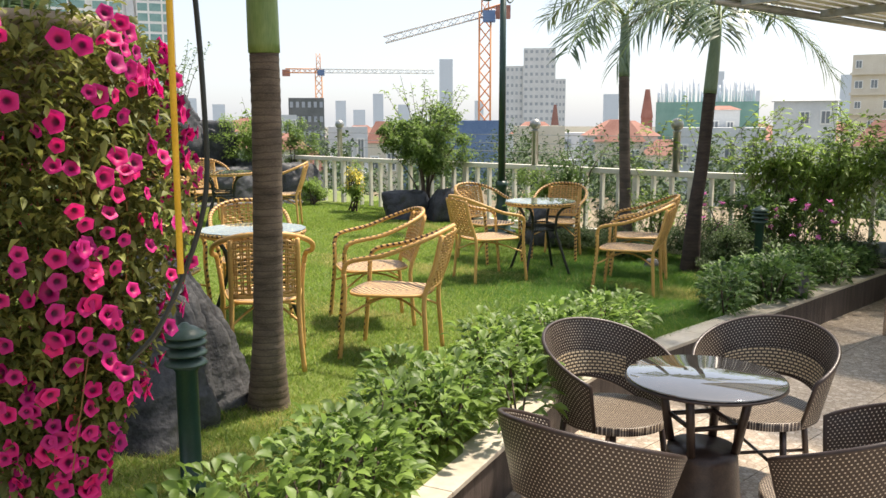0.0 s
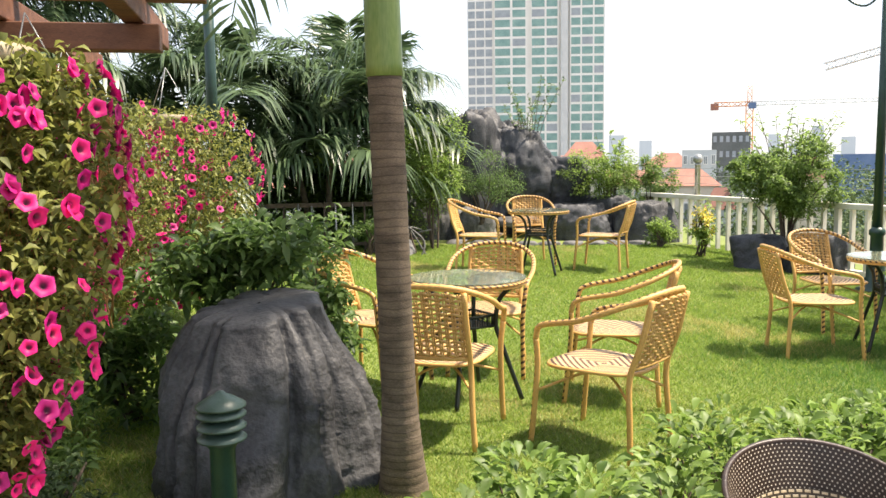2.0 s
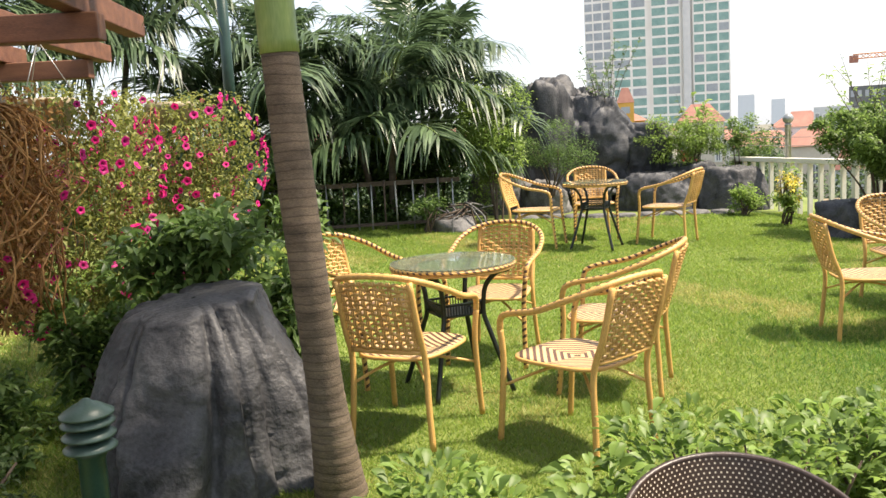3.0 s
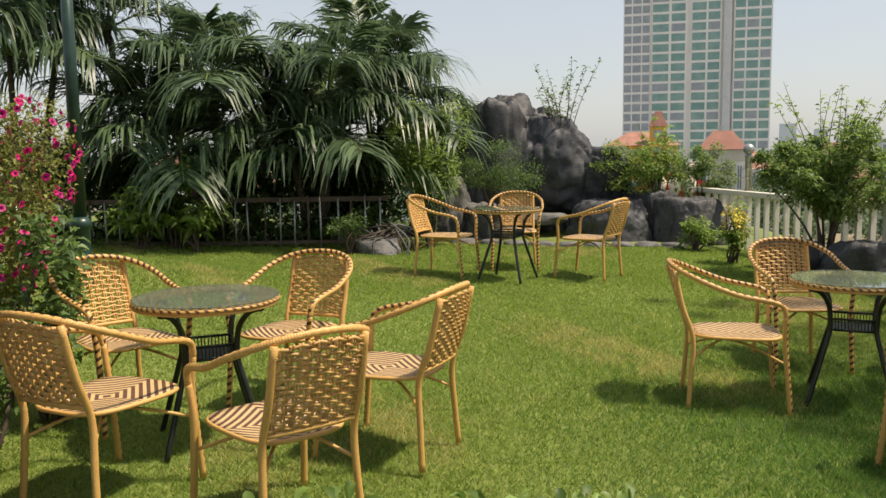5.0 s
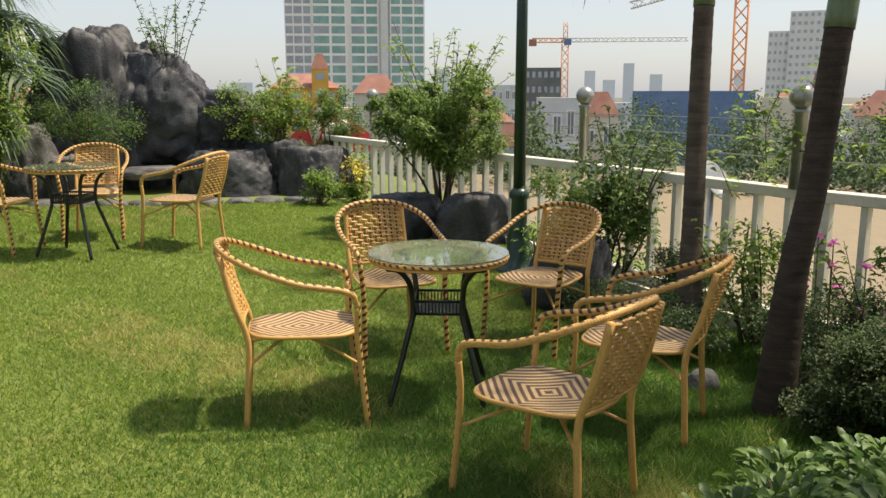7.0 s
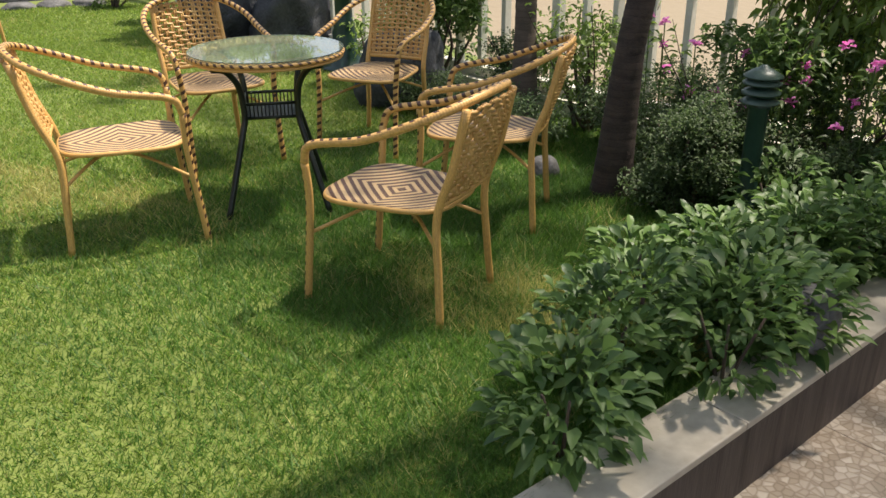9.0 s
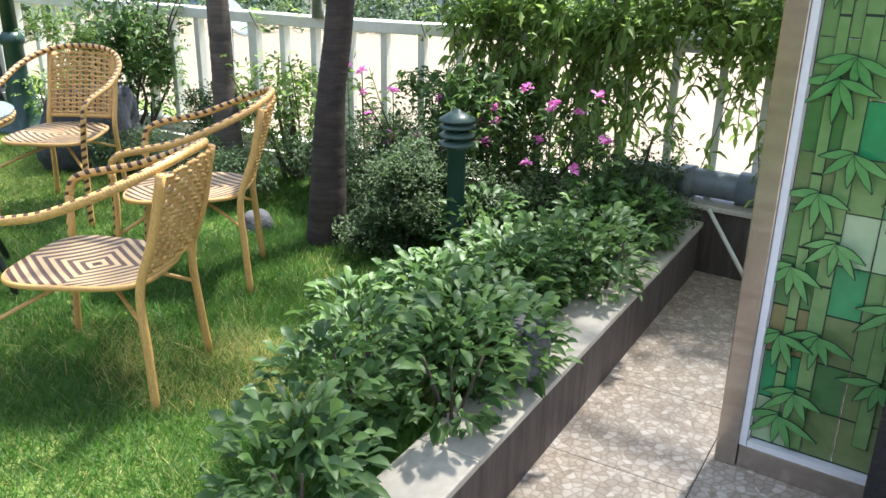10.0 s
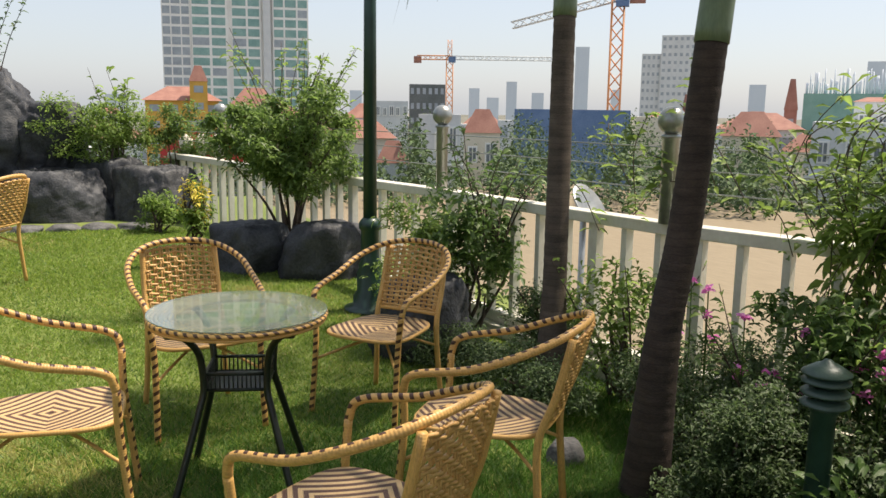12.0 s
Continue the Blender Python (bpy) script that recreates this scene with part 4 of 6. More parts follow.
def hedge(name, line, wide, high, per_m, label, seed, material=None, size=0.075):
    p = thing(name, Matrix(), label, "hedge")
    g = np.random.default_rng(seed)
    pts, ways, st = [], [], Mesh()
    for (x0, y0), (x1, y1) in zip(line, line[1:]):
        ln = math.hypot(x1 - x0, y1 - y0)
        n = int(ln * 9)
        for k in range(n):           # bushes side by side
            s = (k + g.uniform(0, 1)) / n
            cx, cy = x0 + (x1 - x0) * s + g.normal() * wide * 0.28, y0 + (y1 - y0) * s + g.normal() * wide * 0.28
            base = lawn_height(cx, cy)
            h = high * g.uniform(0.75, 1.08)
            for q in range(int(per_m / 9)):
                a, e = g.uniform(0, 2 * math.pi), g.uniform(0.0, 1.0)
                r = wide * 0.4 * math.sqrt(1 - (2 * e - 1.0) ** 2 * 0.8) * g.uniform(0.5, 1.0)
                pts.append((cx + r * math.cos(a), cy + r * math.sin(a), base + 0.05 + h * e))
                ways.append((math.cos(a) * 0.9, math.sin(a) * 0.9, 0.0 + e * 0.75))
            for q in range(3):
                a = g.uniform(0, 2 * math.pi)
                st.tube([(cx, cy, base - 0.03), (cx + 0.1 * math.cos(a), cy + 0.1 * math.sin(a), base + h * 0.8)], [0.008, 0.004], 5)
    leaf_object("leaves", np.array(pts), size, material or M_HEDGE, p, aspect=0.44, ways=np.array(ways), droop=0.26, fold=0.18)
    st.object("stem", M_WOODY, p)["kind"] = "stuff"


build_railing()
build_ball_posts()
place_chairs()
place_tables()
place_wicker()

palm("royal_palm", [(-0.44, 3.06, 0.02), (-0.47, 2.97, 0.6), (-0.51, 2.85, 1.5), (-0.53, 2.82, 2.2), (-0.54, 2.81, 3.1)], 0.078, 1.81, 3.1, "slender royal palm with ringed grey-brown trunk", 18, 1.75, 11)
palm("royal_palm", [(5.75, 5.5, -0.08), (5.85, 5.62, 0.8), (5.98, 5.78, 2.0), (6.03, 5.83, 2.8)], 0.072, 2.05, 2.8, "slender royal palm with grey-brown trunk by the railing", 7, 1.5, 12, M_BARK_BROWN, M_GREY_SHAFT)
palm("royal_palm", [(5.34, 4.32, -0.1), (5.4, 4.32, 0.6), (5.49, 4.32, 1.06), (5.56, 4.31, 1.76), (5.67, 4.32, 2.6)], 0.074, 1.8, 2.6, "leaning royal palm with dark ringed trunk", 7, 1.55, 13, M_BARK_DARK, M_GREY_SHAFT)

for i, (x, y, f, lean, crowns) in enumerate([
        (-1.6, 11.75, 1.75, 0.0, [(0.0, 0.0, 2.1), (-0.5, -0.1, 1.2)]),
        (-0.2, 11.7, 1.6, 0.0, [(0.05, -0.1, 1.15), (0.1, 0.3, 2.0), (-0.6, 0.4, 1.7)]),
        (0.45, 12.9, 1.9, 0.2, [(0.1, 0.0, 1.7), (-0.1, 0.3, 2.3)]),
        (-4.2, 11.5, 1.9, 0.0, [(0.0, 0.0, 2.4), (0.5, 0.6, 3.2)]),
        (-2.9, 12.4, 1.9, 0.0, [(0.1, 0.0, 1.5), (-0.4, 0.2, 2.9)]),
        (-5.6, 10.6, 1.9, 0.0, [(0.0, 0.0, 2.3), (0.3, 0.6, 3.0)])]):
    bushy_palm(x, y, lawn_height(x, y), crowns, f, 40 + i, lean=lean)

stump_rock()
for x, y, z, a, b, c, seed, sharp, mat, text in (
        (2.35, 13.45, 1.0, 0.84, 0.75, 1.45, 4, 1.25, M_ROCK_MIXED, "tall craggy grotto rock with pale streaks"),
        (3.1, 13.4, 1.3, 0.98, 0.7, 0.85, 5, 1.2, M_ROCK, "dark overhanging craggy grotto rock"),
        (3.85, 13.25, 1.12, 0.62, 0.5, 0.5, 16, 1.1, M_ROCK, "dark jutting end of the grotto overhang"),
        (2.85, 13.65, 1.15, 0.62, 0.55, 1.1, 20, 1.1, M_ROCK_MIXED, "craggy middle rock of the grotto"),
        (3.3, 14.0, 0.5, 1.1, 0.4, 0.9, 17, 0.9, M_ROCK, "black rock at the back of the grotto hollow"),
        (1.5, 12.7, 0.5, 0.55, 0.45, 0.75, 6, 1.0, M_ROCK_PALE, "grey layered grotto rock"),
        (2.1, 12.5, 0.3, 0.5, 0.4, 0.5, 15, 1.0, M_ROCK_PALE, "grey rock beside the grotto basin"),
        (3.95, 12.55, 0.3, 0.72, 0.45, 0.55, 7, 0.9, M_ROCK, "low dark grotto rock"),
        (4.6, 12.9, 0.35, 0.5, 0.4, 0.6, 18, 0.9, M_ROCK, "dark rock among the shrubs"),
        (5.16, 12.35, 0.28, 0.6, 0.42, 0.6, 8, 0.6, M_ROCK_MIXED, "rounded dark boulder at the end of the lawn")):
    rock("boulder", (x, y, z), (a, b, c), mat, text, seed, sharp, 60, group="grotto rocks")
rock("boulder", (3.0, 12.75, 0.5), (0.42, 0.3, 0.09), M_ROCK_PALE, "flat pale ledge stone over the grotto basin", 19, 0.5, 30, group="grotto rocks")
for k in range(9):
    rock("edging_stone", (1.75 + 0.36 * k, 11.75 - 0.02 * k, lawn_height(1.75 + 0.36 * k, 11.75) + 0.0), (0.2, 0.13, 0.06), M_ROCK_PALE, "flat pale stone edging the grotto basin", 120 + k, 0.6, 16, group="basin edging stones")
rock("boulder", (0.65, 10.7, 0.25), (0.35, 0.3, 0.22), M_ROCK_PALE, "flat grey stone beside exposed roots", 9, 0.8)
rock("boulder", (5.22, 9.2, 0.2), (0.42, 0.36, 0.34), M_ROCK, "dark stone at the foot of the bonsai tree", 10, 0.8)
rock("boulder", (5.75, 8.8, 0.2), (0.5, 0.38, 0.38), M_ROCK, "dark rugged stone at the foot of the bonsai tree", 11, 0.8)
rock("boulder", (5.45, 6.5, 0.14), (0.4, 0.28, 0.36), M_ROCK, "dark stone under the shrubs by the railing", 12, 0.8)
rock("boulder", (4.57, 2.7, 0.11), (0.11, 0.08, 0.11), M_ROCK_PALE, "round pale stone tucked into the hedge", 13, 0.35, 16)
rock("boulder", (5.25, 4.75, -0.06), (0.11, 0.09, 0.07), M_ROCK_PALE, "small pale stone half sunk in the grass", 14, 0.4, 16)

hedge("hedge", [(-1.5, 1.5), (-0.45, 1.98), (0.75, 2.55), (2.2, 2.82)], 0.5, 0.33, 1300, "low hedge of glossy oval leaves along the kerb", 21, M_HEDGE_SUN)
hedge("hedge", [(3.68, 2.98), (6.3, 3.1)], 0.52, 0.33, 2600, "low hedge of large dark glossy leaves along the kerb", 22, None, 0.07)

shrub("bonsai_tree", 5.6, 9.2, 0.2, (0.95, 0.85, 0.68), 15000, 0.058, M_SHRUB_MID, "bushy bonsai fig with aerial roots on dark stones", 31, 0.34, stems=13, lumps=60, category="tree", small=0.1, big=0.24)
shrub("shrub", 4.98, 10.3, 0.1, (0.25, 0.22, 0.36), 500, 0.07, M_SHRUB_LIGHT, "light green croton by the railing", 62, 0.05)
shrub("shrub", 5.0, 10.25, 0.3, (0.2, 0.2, 0.28), 170, 0.06, M_YELLOW_FLOWER, "yellow top leaves of the croton", 162, 0.05)
shrub("shrub", 5.95, 6.65, -0.05, (0.5, 0.55, 0.55), 1900, 0.07, M_SHRUB, "loose green shrub beside the railing", 32, 0.1, lumps=14)
shrub("shrub", 5.6, 7.0, -0.05, (0.5, 0.45, 0.48), 3000, 0.05, M_SHRUB_LIGHT, "light green shrub beside the railing", 33, 0.05, lumps=12)
shrub("shrub", 6.1, 5.3, -0.08, (0.4, 0.5, 0.38), 1100, 0.055, M_SHRUB_LIGHT, "twiggy dark shrub along the railing", 64, 0.1, lumps=14)
shrub("shrub", -1.15, 3.9, 0.5, (0.52, 0.42, 0.36), 1900, 0.09, M_SHRUB, "dark glossy shrub spilling over the boulder", 34, 0.1, lumps=14)
shrub("shrub", -0.7, 3.75, 0.08, (0.26, 0.3, 0.46), 900, 0.08, M_SHRUB, "dark glossy shrub beside the boulder", 65, 0.0, lumps=12)
shrub("shrub", -1.75, 4.2, 0.05, (0.45, 0.4, 0.5), 1700, 0.08, M_SHRUB, "dark glossy shrub under the flower baskets", 45, 0.0, lumps=14)
shrub("shrub", -1.95, 2.75, 0.02, (0.4, 0.5, 0.16), 2600, 0.04, M_GREY_SHRUB, "low small-leaved ground cover under the baskets", 46, 0.0, lumps=16, up=0.6)
shrub("shrub", -2.1, 3.5, 0.02, (0.5, 0.5, 0.3), 1800, 0.07, M_SHRUB, "dark leafy undergrowth below the flower baskets", 47, 0.0, lumps=14)
shrub("shrub", -0.75, 4.6, 0.1, (0.3, 0.3, 0.6), 900, 0.075, M_SHRUB, "upright glossy shrub behind the boulder", 66, 0.1, lumps=10)
for k, (x, y, a, b, c) in enumerate([(5.75, 4.0, 0.5, 0.5, 0.3), (5.95, 3.45, 0.45, 0.4, 0.28), (5.95, 4.75, 0.4, 0.5, 0.3), (5.5, 5.4, 0.4, 0.5, 0.24), (5.45, 6.1, 0.4, 0.4, 0.2), (6.35, 3.6, 0.35, 0.6, 0.38), (6.3, 4.6, 0.35, 0.6, 0.36), (6.35, 3.0, 0.35, 0.4, 0.3), (6.1, 5.9, 0.35, 0.5, 0.3), (5.42, 3.95, 0.3, 0.28, 0.2), (5.6, 3.95, 0.4, 0.3, 0.32)]):
    shrub("shrub", x, y, -0.14, (a, b, c), 5200, 0.028, M_GREY_SHRUB, "dense small-leaved grey-green ground shrub", 70 + k, 0.0, up=0.6, lumps=22)
shrub("shrub", 6.2, 4.1, -0.05, (0.36, 0.75, 0.42), 1700, 0.065, M_SHRUB, "leafy flowering shrub with pink blossoms", 37, 0.1, lumps=14)
shrub("shrub", 1.25, 11.2, 0.2, (0.66, 0.42, 1.05), 11000, 0.05, M_SHRUB_LIGHT, "tall light green feathery shrub beside the rocks", 39, 0.2, lumps=20)
shrub("shrub", 2.2, 12.0, 0.55, (0.72, 0.4, 0.48), 5500, 0.045, M_SHRUB, "juniper-like shrub on the grotto rocks", 40, 0.2, aspect=0.22, lumps=18)
shrub("shrub", 4.55, 12.75, 0.62, (0.95, 0.45, 0.55), 5000, 0.05, M_SHRUB_LIGHT, "loose green shrub on the rocks", 41, 0.1, lumps=40, small=0.12, big=0.28)
shrub("shrub", 5.45, 13.0, 0.35, (0.6, 0.4, 0.6), 3500, 0.055, M_SHRUB_MID, "loose green shrub behind the rounded boulder", 43, 0.1, lumps=26, small=0.14, big=0.32)
shrub("shrub", 4.85, 11.3, 0.1, (0.32, 0.25, 0.28), 1500, 0.05, M_SHRUB_LIGHT, "small light green bush by the boulder", 42, 0.0, lumps=12)
for k, (x, y, a, c, n) in enumerate([(-2.3, 10.6, 0.5, 0.42, 500), (-1.6, 10.5, 0.4, 0.3, 300), (-1.9, 10.75, 0.4, 0.65, 400), (0.25, 10.5, 0.3, 0.25, 700), (-4.2, 10.4, 0.6, 0.6, 500)]):
    shrub("shrub", x, y, lawn_height(x, y), (a, 0.35, c), n, 0.16 if k != 3 else 0.06, M_SHRUB_LIGHT if k < 3 else M_SHRUB, "broad-leaved shrub in front of the fence", 80 + k, 0.05, aspect=0.34)
for k in range(11):
    shrub("shrub", -6.4 + 0.68 * k, 11.5 + 0.12 * (k % 2), 0.12, (0.5, 0.28, 0.36), 900, 0.09, M_SHRUB, "dark low shrub at the foot of the fence", 190 + k, 0.0, lumps=12)
for k, x in enumerate((-6.0, -4.6, -3.2, -1.8, -0.4, 0.6)):
    shrub("shrub", x, 12.6, 0.2, (1.0, 0.5, 0.85), 3200, 0.13, M_SHRUB, "dark dense shrub behind the fence", 90 + k, 0.1, lumps=20)


def pink_flowers():
    g = np.random.default_rng(67)
    for k in range(26):
        x, y, z = 6.02 + g.normal() * 0.1, 3.05 + 1.75 * (k + g.uniform(0, 1)) / 26, 0.3 + g.uniform(0, 0.42)
        p = thing("pink_flower", pose(x, y, z), "small bright pink flower head on a thin stem", "flower", "pink flowers by the railing")
        Mesh().tube(curve_through([(0.03, 0.02, -z - 0.12), (0.02, 0.01, -z * 0.5), (0, 0, 0)], 4), 0.0035, 5).object("stem", M_SHRUB, p)
        a = g.uniform(0, 2 * math.pi, 11)
        ways = np.stack([np.cos(a), np.sin(a), g.uniform(-0.1, 0.5, 11)], 1)
        leaf_object("petals", np.zeros((11, 3)) + g.normal(size=(11, 3)) * 0.008, 0.034, M_PINK_FLOWER, p, aspect=0.75, droop=0.1, ways=ways)
        a = g.uniform(0, 2 * math.pi, 14)
        h = g.uniform(-0.3, -0.03, 14)
        leaf_object("leaves", np.stack([0.01 * np.cos(a), 0.01 * np.sin(a), h], 1), 0.07, M_SHRUB, p, aspect=0.3, ways=np.stack([np.cos(a), np.sin(a), np.full(14, 0.5)], 1))


pink_flowers()


def railing_vine():
    p = thing("climbing_vine", Matrix(), "dense climbing vine with pointed leaves draped over the railing", "vine")
    g = np.random.default_rng(99)
    dark, dark_w, pale, pale_w, st = [], [], [], [], Mesh()
    xs, ys = [q[0] for q in reversed(RAIL)], [q[1] for q in reversed(RAIL)]

    def at(y):
        return float(np.interp(y, ys, xs))

    for k in range(5200):                   # the mound over the handrail
        y = 1.0 + 3.35 * g.beta(1.9, 1.7)
        full = math.sin(math.pi * min(max((y - 0.7) / 3.75, 0), 1)) ** 0.6
        lump = 0.06 * math.sin(y * 7.0) + 0.05 * math.sin(y * 15.0 + 1)
        z = 1.02 + lump + g.normal() * 0.15 * full
        q = (at(y) + g.normal() * 0.17 * full - 0.08, y, z)
        top = z > 1.12 + lump or g.uniform() < 0.12
        (pale if top else dark).append(q)
        (pale_w if top else dark_w).append((g.normal() - 0.3, g.normal(), g.normal() * 0.6 + (0.3 if top else -0.3)))
    for k in range(150):
        up = k >= 66
        if up:                              # loose shoots above, thinner towards the palms
            y = g.uniform(1.2, 4.4) if k < 138 else g.uniform(4.2, 5.7)
        else:                               # curtains below the rail, thickest beside the shrubs
            y = g.uniform(3.3, 4.2) if k < 50 else g.uniform(1.2, 3.3)
        x0 = at(y) - 0.1 + g.normal() * 0.08
        z0 = 1.0 + g.normal() * 0.08
        z1 = z0 + g.uniform(0.2, 0.72) if up else g.uniform(0.0, 0.6)
        y1 = y + g.normal() * (0.3 if up else 0.12)
        line = curve_through([(x0, y, z0), (x0 - 0.08 + g.normal() * 0.06, (y + y1) / 2, (z0 + z1) / 2 + (0.08 if up else 0)), (x0 - 0.06 + g.normal() * 0.14, y1, z1)], 6)
        st.tube(line, 0.003, 4)
        for q in line:
            for r in range(2 if up else 3):
                c = (q.x + g.normal() * 0.02, q.y + g.normal() * 0.02, q.z + g.normal() * 0.02)
                (pale if up else dark).append(c)
                (pale_w if up else dark_w).append((g.normal(), g.normal(), 0.3 if up else -0.7))
    leaf_object("leaves", np.array(dark), 0.085, M_SHRUB_LIGHT, p, "dark inner leaves", aspect=0.36, ways=np.array(dark_w), droop=0.25)
    leaf_object("leaves", np.array(pale), 0.082, M_SHRUB_LIGHT, p, "bright young leaves", aspect=0.36, ways=np.array(pale_w), droop=0.2)
    st.object("stem", M_WOODY, p)["kind"] = "stuff"


railing_vine()


def shoots(name, x, y, z, count, high, spread, size, material, label, seed, per=16, category="shrub"):
    """Slender upright shoots with leaves along them."""
    p = thing(name, pose(x, y, z), label, category)
    g = np.random.default_rng(seed)
    pts, ways = [], []
    for k in range(count):
        a, r = g.uniform(0, 2 * math.pi), spread * math.sqrt(g.uniform(0, 1))
        h = high * g.uniform(0.5, 1.0)
        bx, by = r * 0.45 * math.cos(a), r * 0.45 * math.sin(a)
        line = curve_through([(bx * 0.4, by * 0.4, -0.05), (bx + g.normal() * 0.05, by + g.normal() * 0.05, h * 0.5), (r * math.cos(a), r * math.sin(a), h)], 6)
        Mesh().tube(line, [0.008 - 0.0005 * i for i in range(13)], 5).object("shoot", M_WOODY, p)
        for q in range(per):
            s = g.uniform(0.25, 1.0) * 12
            i = min(int(s), 11)
            c = line[i].lerp(line[i + 1], s - i)
            pts.append((c.x, c.y, c.z))
            ways.append((g.normal(), g.normal(), 0.5))
    leaf_object("leaves", np.array(pts), size, material, p, aspect=0.4, ways=np.array(ways))


shoots("bonsai_shoot", 5.66, 9.25, 1.0, 30, 1.2, 0.75, 0.07, M_SHRUB_LIGHT, "airy light shoots of the bonsai crown", 61, 26)
shoots("sapling", 3.35, 13.2, 1.75, 12, 1.15, 0.75, 0.07, M_SHRUB, "thin sapling with sparse leaves growing out of the rocks", 69, 34, "tree")
shoots("sapling", 4.75, 12.9, 0.8, 12, 1.4, 0.35, 0.13, M_SHRUB_LIGHT, "light green leafy sapling above the rocks", 68, 16, "tree")
shoots("shrub", 6.0, 6.5, 0.7, 12, 0.75, 0.5, 0.07, M_SHRUB, "tall leafy shoots beside the railing", 163, 18)
shoots("shrub", 6.1, 5.2, 0.0, 7, 0.8, 0.6, 0.055, M_SHRUB_LIGHT, "twiggy leafy shoots along the railing", 164, 18)
shoots("shrub", 6.15, 4.2, 0.0, 7, 0.75, 0.7, 0.06, M_SHRUB_LIGHT, "twiggy leafy shoots around the leaning palm", 165, 18)
shoots("shrub", -0.85, 4.3, 0.3, 10, 0.85, 0.35, 0.085, M_SHRUB, "upright glossy shoots behind the boulder", 166, 20)


def back_fence():
    p = thing("garden_fence", Matrix(), "low weathered fence of thin pale bars in front of palms", "fence", kind="structure")
    g = np.random.default_rng(17)
    Mesh().box((-7.0, 11.0, 0.9), (0.75, 11.05, 0.96)).object("fence_rail", M_WOODY, p, smooth=False)
    Mesh().box((-7.0, 11.0, 0.36), (0.75, 11.04, 0.4)).object("fence_rail", M_WOODY, p, smooth=False)
    for i in range(42):
        x = -6.95 + 0.185 * i + g.normal() * 0.02
        Mesh().tube([(x, 11.02, 0.15), (x + g.normal() * 0.01, 10.99, 0.93 + g.uniform(-0.02, 0.06))], 0.013, 6).object("bar", M_STEEL_POST if i % 3 else M_WOODY, p)


back_fence()


def exposed_roots():
    p = thing("exposed_roots", pose(0.72, 10.75, 0.28), "tangle of pale exposed roots over the rocks", "roots")
    g = np.random.default_rng(23)
    for k in range(16):
        a = g.uniform(0, 2 * math.pi)
        r = g.uniform(0.25, 0.6)
        Mesh().tube(curve_through([(g.normal() * 0.2, 0.12, 0.24 + g.uniform(0, 0.14)), (r * 0.35 * math.cos(a), r * 0.3 * math.sin(a), 0.22 + g.normal() * 0.07), (r * 0.8 * math.cos(a + g.normal() * 0.3), r * 0.5 * math.sin(a), 0.15), (r * math.cos(a), r * 0.6 * math.sin(a), -0.1)], 4), 0.012, 6).object("root", M_ROCK_PALE if k % 2 else M_WOODY, p)


exposed_roots()


# ---- garden lamps ----
def bollard(x, y, z, high, label):
    p = thing("bollard_lamp", pose(x, y, z), label, "garden lamp", "bollard lamps")
    Mesh().lathe([(0.056, -0.02), (0.056, 0.02), (0.044, 0.03), (0.044, high - 0.2), (0.052, high - 0.19), (0.052, high - 0.17), (0.04, high - 0.165), (0.04, high - 0.05)], 20).object("post", M_GREEN_PAINT, p)
    for i in range(3):
        h = high - 0.165 + i * 0.042
        Mesh().lathe([(0.045, h), (0.084, h - 0.004), (0.086, h + 0.003), (0.064, h + 0.018), (0.045, h + 0.022)], 24).object("louvre", M_GREEN_LAMP, p)
    h = high - 0.05
    Mesh().lathe([(0.06, h), (0.086, h - 0.004), (0.086, h + 0.004), (0.042, h + 0.032), (0.03, h + 0.034), (0.012, h + 0.05), (0.002, h + 0.052)], 24).object("cap", M_GREEN_LAMP, p)


def lamp_post(x, y, z, high, label):
    p = thing("street_lamp", pose(x, y, z), label, "lamp post", "lamp posts")
    Mesh().lathe([(0.2, 0), (0.2, 0.03), (0.13, 0.04), (0.13, 0.12), (0.1, 0.16), (0.1, 0.3), (0.085, 0.34), (0.09, 0.36), (0.07, 0.4), (0.068, 0.62), (0.085, 0.64), (0.085, 0.68), (0.055, 0.72)], 24).object("base", M_GREEN_PAINT, p, "ribbed cast base")
    Mesh().tube([(0, 0, 0.68), (0, 0, high)], [0.052, 0.04], 20).object("pole", M_GREEN_PAINT, p)
    for a in range(3):
        w = 2.1 * a + 0.4
        s = Mesh().tube(curve_through([(0, 0, high - 0.25), (0.2 * math.cos(w), 0.2 * math.sin(w), high - 0.42), (0.4 * math.cos(w), 0.4 * math.sin(w), high - 0.3), (0.36 * math.cos(w), 0.36 * math.sin(w), high - 0.05)], 5), 0.012, 8)
        s.object("scroll_arm", M_GREEN_PAINT, p)
        Mesh().lathe([(0.02, high - 0.05), (0.05, high - 0.03), (0.11, high + 0.08), (0.09, high + 0.2), (0.02, high + 0.22)], 16, (0.36 * math.cos(w), 0.36 * math.sin(w))).object("globe", M_WHITE, p)


bollard(-1.18, 2.34, 0.03, 0.7, "dark green bollard lamp with louvred head beside boulders")
bollard(5.5, 3.62, -0.11, 0.78, "dark green bollard lamp with louvred head behind the hedge")
lamp_post(5.58, 7.52, 0.0, 3.55, "tall dark green lamp post with ribbed base")
lamp_post(-1.45, 6.8, 0.32, 3.1, "tall dark green lamp post behind hanging flowers")


